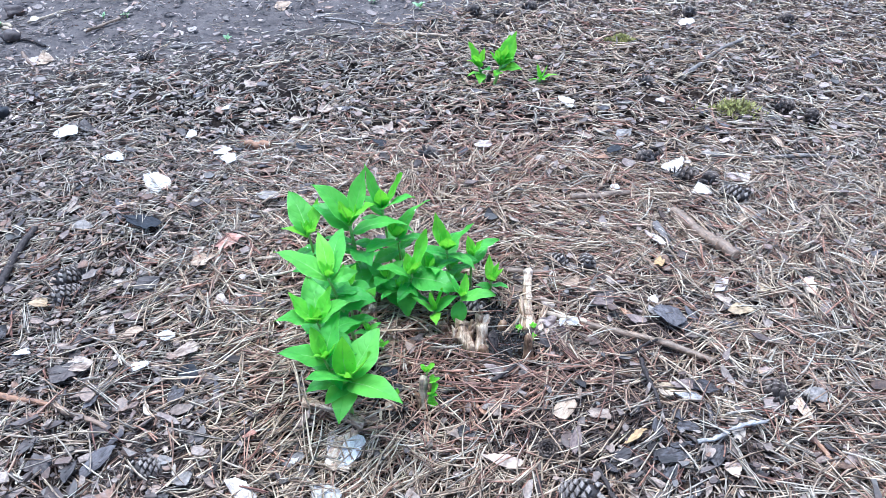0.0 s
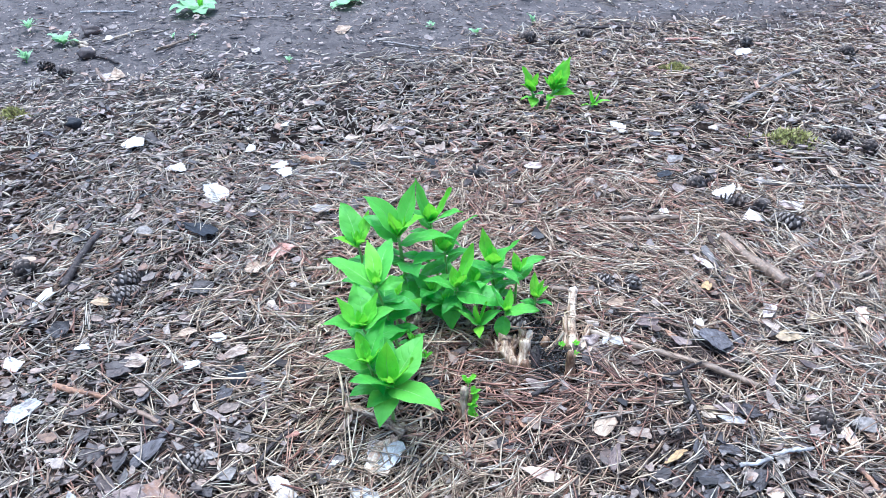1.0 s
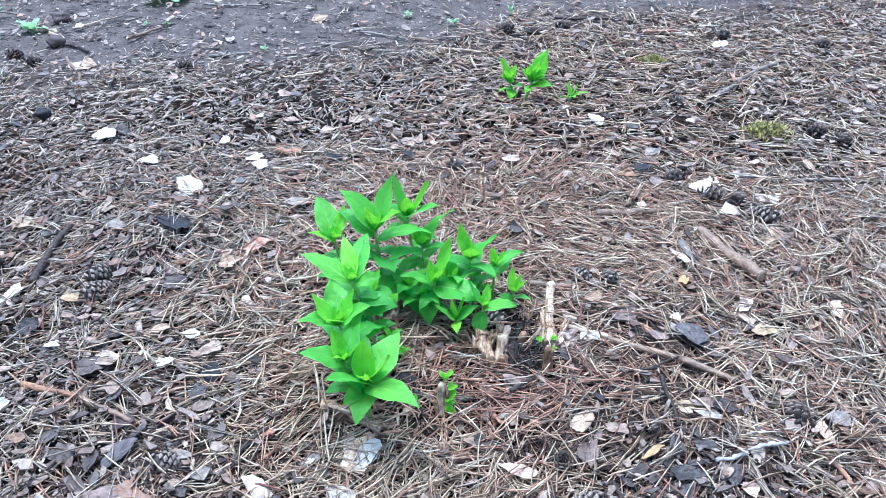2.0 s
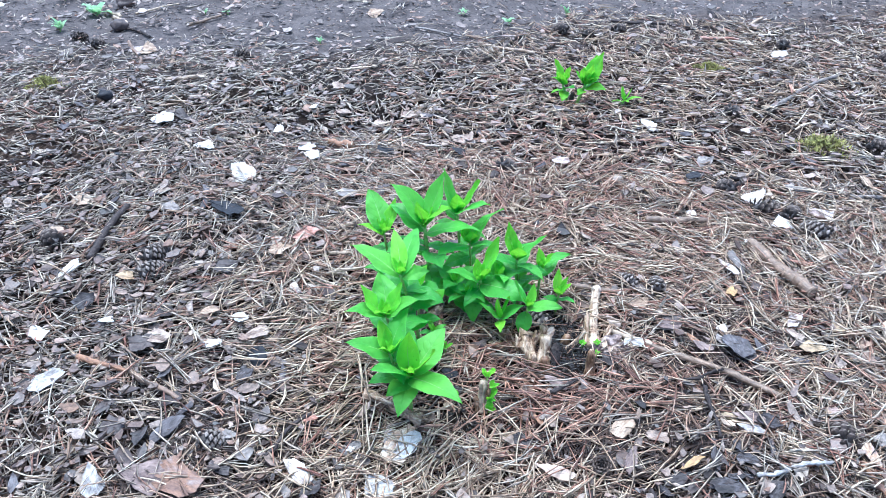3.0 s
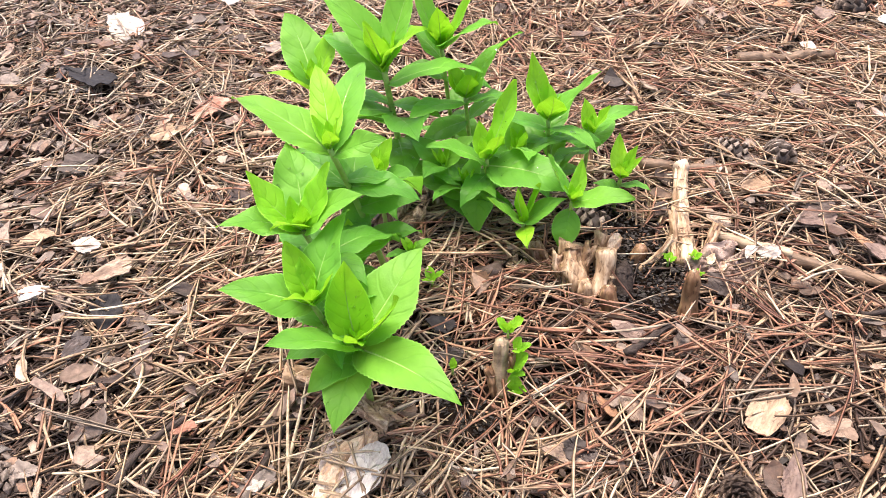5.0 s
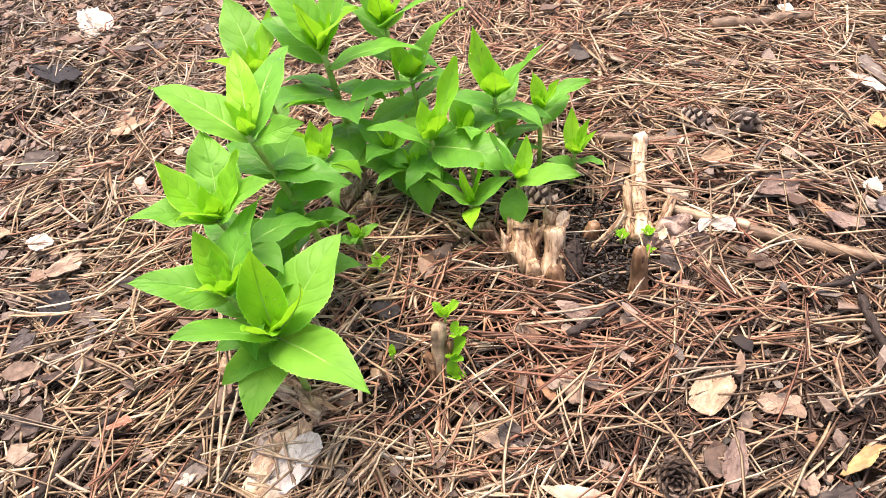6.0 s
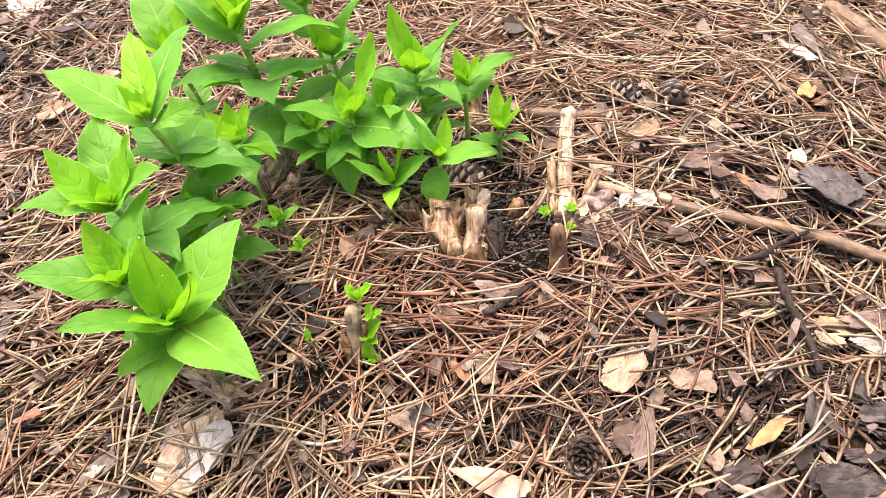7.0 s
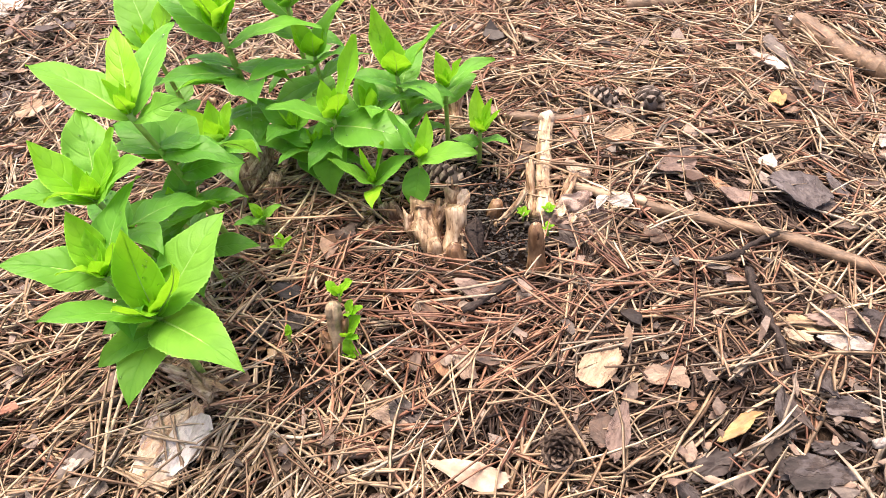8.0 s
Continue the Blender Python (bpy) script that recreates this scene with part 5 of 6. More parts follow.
shoot((0.010, 0.834), (0.002, 0.800, 0.123), [(0.120, (-0.048, 0.782, 0.146), G, 0.41), (0.124, (-0.012, 0.812, 0.163), Y, 0.48), (0.122, (0.016, 0.846, 0.164), G, 0.41), (0.124, (0.020, 0.798, 0.156), Y, 0.39), (0.123, (-0.004, 0.776, 0.150), Y, 0.35),
      (0.105, (0.050, 0.835, 0.108), D, 0.45), (0.095, (-0.034, 0.826, 0.098), D, 0.45)],
      "bright green shoot with one long spreading leaf", 42, 2, 0.020)
shoot((0.004, 0.872), (-0.013, 0.838, 0.150), [(0.146, (-0.058, 0.815, 0.166), G, 0.40), (0.149, (-0.045, 0.846, 0.188), Y, 0.50), (0.148, (-0.034, 0.884, 0.184), G, 0.50), (0.151, (0.002, 0.858, 0.190), Y, 0.50), (0.147, (0.029, 0.842, 0.180), G, 0.45),
      (0.148, (-0.018, 0.808, 0.176), Y, 0.39), (0.105, (0.032, 0.908, 0.091), D, 0.55), (0.112, (-0.044, 0.862, 0.118), D, 0.45), (0.090, (0.036, 0.866, 0.080), D, 0.50), (0.118, (0.034, 0.890, 0.106), D, 0.50)],
      "tall bright green shoot with a broad leaf rosette", 43, 2, 0.017, 0.0024)
shoot((0.008, 0.935), (-0.010, 0.896, 0.172), [(0.168, (-0.080, 0.911, 0.201), G, 0.45), (0.173, (-0.032, 0.946, 0.208), Y, 0.32), (0.170, (-0.006, 0.975, 0.196), G, 0.38), (0.166, (0.027, 0.904, 0.180), G, 0.43), (0.174, (-0.004, 0.882, 0.198), Y, 0.39),
      (0.125, (0.030, 0.972, 0.084), D, 0.45), (0.130, (-0.052, 0.930, 0.140), D, 0.45), (0.110, (0.040, 0.930, 0.110), D, 0.50), (0.120, (-0.018, 0.975, 0.118), D, 0.45), (0.095, (-0.030, 0.900, 0.080), D, 0.45), (0.140, (0.029, 0.928, 0.125), D, 0.50)],
      "tallest bright green shoot with long pointed leaves", 44, 2, 0.018, 0.0025)
shoot((-0.078, 1.078), (-0.080, 1.050, 0.128), [(0.128, (-0.119, 1.100, 0.172), G, 0.45), (0.128, (-0.070, 1.085, 0.172), Y, 0.37), (0.124, (-0.116, 1.037, 0.147), Y, 0.31), (0.126, (-0.058, 1.032, 0.152), Y, 0.31)],
      "slender bright green shoot with narrow leaves", 45, 3, 0.022)
shoot((-0.012, 1.072), (-0.019, 1.060, 0.140), [(0.146, (0.002, 1.092, 0.222), G, 0.40), (0.146, (-0.073, 1.073, 0.203), G, 0.41), (0.148, (0.024, 1.046, 0.190), Y, 0.50), (0.128, (0.064, 1.068, 0.146), G, 0.47), (0.135, (-0.078, 1.076, 0.166), D, 0.50), (0.148, (-0.026, 1.044, 0.196), Y, 0.43),
      (0.085, (-0.045, 1.006, 0.120), D, 0.45), (0.070, (0.005, 1.015, 0.056), D, 0.56), (0.060, (-0.050, 1.045, 0.045), D, 0.50), (0.100, (-0.069, 1.017, 0.118), D, 0.48), (0.095, (0.020, 1.010, 0.108), D, 0.48)],
      "tall green shoot with a bare lower stem", 46, 1, 0.030, 0.0032)
shoot((0.028, 1.118), (0.019, 1.115, 0.138), [(0.138, (-0.002, 1.120, 0.212), G, 0.40), (0.138, (0.050, 1.120, 0.200), Y, 0.37), (0.136, (0.074, 1.090, 0.176), G, 0.45), (0.139, (0.022, 1.098, 0.186), Y, 0.43), (0.126, (-0.030, 1.110, 0.166), D, 0.45)],
      "green shoot with upright young leaves at the back", 47, 3, 0.026)
shoot((0.050, 1.092), (0.045, 1.088, 0.104), [(0.104, (0.090, 1.112, 0.160), G, 0.41), (0.098, (0.007, 1.033, 0.114), G, 0.45), (0.105, (0.054, 1.072, 0.138), Y, 0.53), (0.105, (0.028, 1.092, 0.142), Y, 0.43), (0.098, (0.088, 1.070, 0.120), D, 0.45)],
      "green shoot with a cupped young crown", 48, 3, 0.022)
shoot((0.070, 1.046), (0.074, 1.030, 0.080), [(0.080, (0.093, 1.061, 0.141), Y, 0.31), (0.074, (0.027, 1.008, 0.104), G, 0.40), (0.072, (0.150, 1.013, 0.066), D, 0.55), (0.052, (0.069, 1.006, 0.016), G, 0.55), (0.081, (0.086, 1.016, 0.116), Y, 0.58), (0.081, (0.066, 1.040, 0.112), Y, 0.48)],
      "short green shoot with one broad wet leaf", 49, 1, 0.020)
shoot((0.126, 1.086), (0.121, 1.071, 0.098), [(0.098, (0.105, 1.084, 0.156), Y, 0.33), (0.098, (0.160, 1.077, 0.146), G, 0.38), (0.099, (0.126, 1.052, 0.134), Y, 0.60), (0.088, (0.167, 1.038, 0.090), G, 0.36), (0.088, (0.078, 1.060, 0.100), D, 0.41), (0.099, (0.114, 1.084, 0.132), Y, 0.48), (0.082, (0.134, 1.120, 0.100), D, 0.45)],
      "green shoot with a cupped bright crown", 50, 3, 0.020)
shoot((0.154, 1.100), (0.158, 1.090, 0.074), [(0.072, (0.198, 1.121, 0.086), G, 0.36), (0.075, (0.150, 1.100, 0.106), Y, 0.43), (0.075, (0.172, 1.092, 0.104), Y, 0.43), (0.075, (0.154, 1.080, 0.098), Y, 0.48), (0.060, (0.120, 1.090, 0.070), D, 0.45)],
      "small green shoot with one outstretched leaf", 51, 1, 0.014, 0.0022)
shoot((0.186, 1.080), (0.189, 1.074, 0.040), [(0.040, (0.184, 1.097, 0.074), Y, 0.35), (0.040, (0.200, 1.076, 0.076), Y, 0.35), (0.038, (0.206, 1.084, 0.060), Y, 0.33), (0.041, (0.188, 1.056, 0.066), Y, 0.48), (0.030, (0.216, 1.062, 0.038), D, 0.45), (0.030, (0.164, 1.066, 0.038), D, 0.45)],
      "small bright green shoot beside an old stub", 52, 0, 0.014, 0.0022)
shoot((0.146, 1.018), (0.149, 1.006, 0.060), [(0.062, (0.154, 1.026, 0.092), Y, 0.35), (0.062, (0.128, 1.007, 0.108), G, 0.41), (0.060, (0.198, 0.995, 0.080), G, 0.43), (0.052, (0.143, 0.992, 0.018), G, 0.56), (0.062, (0.156, 0.994, 0.084), Y, 0.39)],
      "small green shoot with a drooping front leaf", 53, 0, 0.014, 0.0022)
shoot((0.112, 1.002), (0.110, 0.997, 0.040), [(0.041, (0.083, 0.980, 0.079), G, 0.38), (0.041, (0.145, 1.004, 0.066), G, 0.41), (0.042, (0.106, 0.991, 0.082), Y, 0.33), (0.042, (0.121, 1.000, 0.082), Y, 0.28), (0.036, (0.118, 0.960, 0.046), Y, 0.39)],
      "lowest bright green shoot with five small leaves", 54, 0, 0.010, 0.002)

shoot((-0.016, 1.010), (-0.018, 1.000, 0.075), [], "small cupped green shoot between taller ones", 57, 1, 0.024, 0.002,
      leaves=[(0.074, 170, 55, 0.036, Y), (0.076, 40, 60, 0.036, Y), (0.074, -80, 50, 0.034, G), (0.070, -20, 10, 0.045, D), (0.06, 200, 5, 0.045, D)])
shoot((0.020, 0.970), (0.018, 0.966, 0.022), [], "low young green shoot by a fibrous stub", 58, 0, 0.010, 0.0018,
      leaves=[(0.022, 30, 30, 0.020, G), (0.022, 150, 40, 0.018, Y), (0.022, -80, 30, 0.020, G), (0.018, -150, 15, 0.024, D)])
shoot((0.060, 1.034), (0.056, 1.026, 0.050), [], "low dark green shoot inside the clump", 59, 1, 0.018, 0.0018,
      leaves=[(0.050, -120, 15, 0.044, D), (0.050, 60, 55, 0.034, G), (0.05, 170, 20, 0.042, D), (0.05, -40, 20, 0.040, D)])
shoot((0.036, 1.045), (0.032, 1.040, 0.060), [], "low dark green shoot inside the clump", 60, 2, 0.018, 0.0018,
      leaves=[(0.060, -100, 25, 0.044, D), (0.060, 30, 40, 0.040, G), (0.06, 160, 30, 0.044, D), (0.05, -30, 5, 0.046, D)])
shoot((0.100, 1.060), (0.098, 1.055, 0.070), [], "low green shoot inside the clump", 75, 2, 0.020, 0.0018,
      leaves=[(0.070, -70, 30, 0.044, G), (0.070, 110, 50, 0.040, G), (0.068, 20, 15, 0.048, D), (0.068, 200, 15, 0.046, D)])
shoot((0.004, 0.905), (-0.004, 0.895, 0.085), [], "dark green shoot under taller ones", 76, 2, 0.018, 0.002,
      leaves=[(0.085, 20, 10, 0.050, D), (0.085, -150, 15, 0.046, D), (0.085, -60, 40, 0.040, G), (0.085, 100, 30, 0.044, D)])

# the lone plant farther off and the sprout beside it
shoot((0.150, 1.900), (0.166, 1.900, 0.050), [(0.052, (0.200, 1.918, 0.128), Y, 0.50), (0.040, (0.216, 1.888, 0.048), Y, 0.50), (0.052, (0.156, 1.884, 0.096), Y, 0.56), (0.052, (0.180, 1.888, 0.108), Y, 0.5), (0.048, (0.196, 1.880, 0.080), Y, 0.5),
      (0.048, (0.140, 1.896, 0.088), Y, 0.5), (0.036, (0.150, 1.860, 0.040), Y, 0.5), (0.052, (0.184, 1.930, 0.116), Y, 0.45), (0.034, (0.200, 1.915, 0.060), D, 0.5)],
      "lone small green plant on open litter", 55, 0, 0.030, 0.0040)
shoot((0.128, 1.905), (0.112, 1.905, 0.044), [(0.044, (0.090, 1.910, 0.104), Y, 0.50), (0.044, (0.126, 1.896, 0.096), Y, 0.48), (0.042, (0.104, 1.880, 0.086), Y, 0.56), (0.040, (0.086, 1.890, 0.066), Y, 0.5), (0.026, (0.086, 1.888, 0.026), Y, 0.55), (0.026, (0.118, 1.864, 0.016), Y, 0.6), (0.030, (0.142, 1.880, 0.050), D, 0.55)],
      "small yellow-green shoot beside the lone plant", 78, 0, 0.026, 0.0036)
shoot((0.256, 1.905), (0.262, 1.905, 0.014), [(0.015, (0.252, 1.910, 0.054), Y, 0.39), (0.015, (0.304, 1.896, 0.032), Y, 0.35), (0.015, (0.276, 1.906, 0.052), Y, 0.39), (0.014, (0.272, 1.874, 0.028), Y, 0.39), (0.012, (0.232, 1.895, 0.014), Y, 0.39)],
      "tiny yellow-green sprout on open litter", 56, 0, 0.012, 0.003, "sprout")

# ---- old cut stubs ----


def log_mesh(name, height, r, seed, rough=0.14, flare=1.25, jag=0.16, sides=30, bow=0.5, dome=0.0):
    """An upright rod of old wood along z: ridged, lumpy, with a jagged end. Also its end point."""
    rg = np.random.default_rng(seed)
    n = max(12, int(height / 0.0025))
    w = rg.normal(0, bow, 4)
    path = [Vector((w[0] * r * math.sin(4 * k / n + w[2] * 3), w[1] * r * math.sin(5 * k / n + w[3] * 3), height * k / n)) for k in range(n + 1)]
    path = [q - Vector((path[0].x, path[0].y, 0)) for q in path]
    radii = [r * (flare - (flare - 1) * min(1, 3 * k / n)) for k in range(n + 1)]
    if dome:
        radii = [q * math.sqrt(max(0.03, 1 - max(0.0, (height * k / n - height + dome) / dome) ** 2)) for k, q in enumerate(radii)]
    verts, faces = tube(path, radii, sides, 0.02, seed)
    ridge = rg.normal(0, 0.6, sides)
    for k in range(n + 1):
        for j in range(sides):
            v, c = verts[k * sides + j], path[k]
            out = (v - c).normalized()
            up = height * k / n / r
            lump = noise.noise(Vector((seed * 3.1, 0, up * 0.55)) + out * 1.2)
            fine = noise.noise(Vector((seed * 1.7, 5, up * 0.5)) + out * 4.5)
            crack = max(0.0, noise.noise(Vector((seed * 0.7, 9, up * 0.18)) + out * 2.6) - 0.15)
            v = c + (v - c) * max(0.25, 1 + rough * (2.0 * lump + 1.0 * fine + 0.5 * ridge[j]) - 1.5 * crack * min(1.0, rough * 5))
            if k >= n - 2 and jag:
                v = v + Vector((0, 0, height * jag * (noise.noise(out * 2.2 + Vector((seed, 1, 2))) + 0.35 * ridge[j]) * (k - n + 3) / 3))
            verts[k * sides + j] = v
    return mesh_of(name, verts, faces), path[n], radii[n]


def upright(x, y, az, lean, dz=-0.003):
    a, e = radians(az), radians(lean)
    d = Vector((math.cos(a) * math.sin(e), math.sin(a) * math.sin(e), math.cos(e)))
    return Matrix.Translation((x, y, float(lay(x, y)) + dz)) @ d.to_track_quat("Z", "Y").to_matrix().to_4x4()


def stub(x, y, height, r, az, lean, material, label, seed, rough=0.14, top=None, flare=1.25, extra=(), dz=-0.003, knob=0.0, dome=0.0, bow=0.5):
    """An old cut or broken stem. extra: further splinters as (dx, dy, height, radius, azimuth, lean, material)."""
    me, end, re = log_mesh("old_stub", height, r, seed, rough, flare, 0.0 if top else 0.16, 30, bow, dome)
    if dome:
        end, re = end - Vector((0, 0, 0.0012)), 0.36 * r
    root = part("old_stub", me, material)
    root.matrix_world = upright(x, y, az, lean, dz)
    reach = height * math.sin(radians(lean))
    COVERED.append((x + 0.5 * reach * math.cos(radians(az)), y + 0.5 * reach * math.sin(radians(az)), 0.5 * reach + 1.1 * r, 1.2 * r, az))
    if top:
        v2, f2 = tube([end - Vector((0, 0, 0.0010)), end + Vector((0, 0, 0.0004)), end + Vector((0, 0, 0.0012))], [re * 0.92, re * 0.84, re * 0.55], 18, 0.06, seed)
        part("cut_face", mesh_of("cut_face", v2, f2), top, root, None, "pale round cut face")
    if knob:
        bm = bmesh.new()
        bmesh.ops.create_icosphere(bm, subdivisions=3, radius=knob)
        for v in bm.verts:
            v.co *= 1 + 0.35 * noise.noise(v.co * (1.3 / knob) + Vector((seed, 0, 0)))
            v.co += end + Vector((0, 0, -0.1 * knob))
        kn = bpy.data.meshes.new("knob")
        bm.to_mesh(kn)
        bm.free()
        kn.polygons.foreach_set("use_smooth", [True] * len(kn.polygons))
        part("knob", kn, peach_bark, root, None, "cream worn round knob")
    for k, (dx, dy, hh, rr, aa, ll, mat) in enumerate(extra):
        m2, _, _ = log_mesh("splinter", hh, rr, seed * 7 + k, 0.24, 1.3, 0.22, 20)
        part("splinter", m2, mat, root, root.matrix_world.inverted() @ upright(x + dx, y + dy, aa, ll, dz))
    return tagged(root, label, "stub", "old cut stubs")


stub(0.250, 1.000, 0.118, 0.0068, 91, 79, bare_wood, "pale peeled old stem leaning low over needles", 61, 0.13, cut_wood, 1.4,
     [(-0.010, 0.004, 0.048, 0.0040, 98, 72, split_wood), (0.010, -0.002, 0.040, 0.0042, 70, 66, split_wood), (0.006, 0.100, 0.036, 0.0022, 25, 74, torn_wood)], 0.003, 0.0072)
stub(0.248, 0.942, 0.046, 0.0062, 100, 8, worn_stub, "short brown upright stub with a round top", 62, 0.09, cut_wood, 1.3, dome=0.009, bow=0.15)
stub(0.160, 0.969, 0.036, 0.0108, 100, 24, split_wood, "split brown woody crown of an old stub", 63, 0.15, None, 1.1,
     [(-0.009, 0.002, 0.028, 0.0050, 110, 26, torn_wood), (0.005, 0.005, 0.034, 0.0056, 80, 26, split_wood)], -0.004, bow=0.3)
stub(0.180, 0.962, 0.038, 0.0092, 95, 32, bare_wood, "bare cream wood of a split stub", 64, 0.14, None, 1.15,
     [(0.002, 0.008, 0.046, 0.0066, 94, 32, split_wood), (0.006, -0.004, 0.022, 0.0056, 60, 30, bare_wood)], -0.004, bow=0.3)
stub(0.188, 0.937, 0.030, 0.0068, 100, 10, worn_stub, "low brown stub with a pale cut", 65, 0.12, cut_wood, 1.2, dome=0.006, bow=0.2)
stub(0.170, 0.951, 0.023, 0.0066, 120, 14, split_wood, "low tan knob at a split stub", 80, 0.14, cut_wood, 1.2, dome=0.006, bow=0.2)
stub(0.199, 0.962, 0.026, 0.0076, 80, 14, dark_twig, "damp blackish lump beside a split stub", 81, 0.22, None, 1.3, dome=0.008)
stub(0.208, 1.005, 0.020, 0.0060, 90, 10, worn_stub, "small orange-brown stub in black soil", 82, 0.14, cut_wood, 1.2, dome=0.005, bow=0.2)
stub(0.1125, 0.852, 0.049, 0.0056, 98, 14, torn_stick, "thin tan stub carrying green side buds", 66, 0.12, cut_wood, 1.3, [(-0.005, -0.003, 0.024, 0.0034, 130, 16, worn_stub), (0.006, -0.002, 0.036, 0.0026, 85, 12, worn_stub)], dome=0.004, bow=0.2)
stub(0.074, 0.846, 0.016, 0.0052, -150, 40, torn_wood, "low tan stub beside the budding one", 67, 0.16, cut_wood)
stub(-0.020, 1.025, 0.042, 0.0100, 100, 22, torn_wood, "fibrous brown stub under the leaves", 68, 0.24, None, 1.5, [(0.014, -0.006, 0.034, 0.006, -20, 24, torn_wood)])
stub(0.128, 0.990, 0.024, 0.0075, 120, 30, torn_wood, "low fibrous stub under the small shoot", 69, 0.24, None, 1.4, [(-0.012, -0.004, 0.018, 0.006, 200, 50, torn_wood)])
stub(0.155, 1.128, 0.056, 0.0078, 95, 20, pale_wood, "pale ribbed stub between the shoots", 70, 0.2, cut_wood)
stub(0.085, 0.97, 0.014, 0.010, 20, 60, brown_bark, "dark low root knob in the needles", 71, 0.25)
stub(0.020, 1.050, 0.030, 0.0070, 40, 20, torn_wood, "old brown stub hidden by leaves", 72, 0.2)
stub(0.2110, 0.994, 0.040, 0.0026, 30, 40, bare_wood, "thin pale broken stub by black soil", 73, 0.14)
stub(0.134, 1.893, 0.034, 0.0050, 80, 20, dark_twig, "thin blackish stub at the lone plant", 79, 0.2)
stub(0.022, 0.818, 0.028, 0.0062, -30, 45, torn_wood, "brown stub at the foot of the shoot", 74, 0.2)


def torn_log(x, y, length, r, angle, material, label, seed):
    """A rotten piece of stem lying on the needles, split and frayed at both ends."""
    me, _, _ = log_mesh("fallen_branch", length, r, seed, 0.20, 1.2, 0.10, 36, 0.8)
    ob = part("fallen_branch", me, material)
    a = radians(angle)
    ob.matrix_world = upright(x - 0.5 * length * math.cos(a), y - 0.5 * length * math.sin(a), angle, 89, 0.016)
    COVERED.append((x, y, 0.5 * length, 1.1 * r, angle))
    for k, (s, w, t) in enumerate(((0.35, 0.7, 3), (0.62, -0.6, -4), (0.15, 0.3, 2))):
        m2, _, _ = log_mesh("splinter", 0.45 * length, 0.36 * r, seed * 5 + k, 0.26, 1.1, 0.3, 14)
        part("splinter", m2, torn_wood if k else bare_wood, ob, pose(0, w * r, s * length - 0.1 * length, t, t, 0))
    return tagged(ob, label, "stick")


torn_log(0.000, 0.810, 0.096, 0.0076, -16, split_wood, "short torn old stem under the shoot", 8)


def buds(x, y, z, spots, label, size):
    """Fresh side buds: a few folded leaflets on one short axis."""
    root = new("green_bud")
    root.location = (x, y, z)
    v, f = tube([(0, 0, -0.006), (0, 0, 0.002)], [0.0012, 0.0009], 6)
    part("stem", mesh_of("stem", v, f), stem_green, root)
    for k, (az, el, s) in enumerate(spots):
        leaf(root, (0, 0, 0), az, el, size * s, 0.62, leaf_young, 0.05, 0.45, 0, 0.03, False, False, 0.62)
    return tagged(root, label, "bud", "fresh buds on the stubs")


buds(0.1150, 0.868, 0.044, [(165, 52, 1.0), (20, 50, 1.2), (-80, 78, 0.9)], "bright green bud at the stub's top", 0.014)
buds(0.1215, 0.862, 0.032, [(10, 30, 1.0), (-70, 40, 0.9), (60, 64, 0.9)], "bright green bud on the stub's side", 0.013)
buds(0.1205, 0.852, 0.018, [(40, 48, 1.4), (-60, 60, 1.0), (-20, 20, 0.8)], "bright green bud on the stub's side", 0.014)
buds(0.1225, 0.845, 0.005, [(70, 70, 1.3), (-10, 35, 0.9), (-80, 50, 0.8)], "bright green bud at the stub's foot", 0.014)
buds(0.076, 0.852, 0.014, [(80, 70, 0.9), (-60, 60, 0.7)], "tiny green bud on a low stub", 0.011)
buds(0.2335, 0.9955, 0.014, [(0, 45, 1), (72, 50, 1), (144, 45, 1), (216, 50, 1), (288, 45, 1)], "tiny bright green leaf bud by black soil", 0.009)
buds(0.254, 0.998, 0.017, [(10, 50, 1), (90, 45, 1), (190, 50, 1), (280, 45, 1)], "tiny bright green leaf bud on a stub", 0.009)
buds(0.255, 0.972, 0.022, [(10, 40, 1), (100, 50, 1), (220, 40, 1)], "tiny bright green leaf bud on a stub", 0.007)
buds(0.040, 0.945, 0.010, [(0, 50, 1.2), (120, 45, 1), (240, 40, 1)], "small green sprout among russet needles", 0.014)


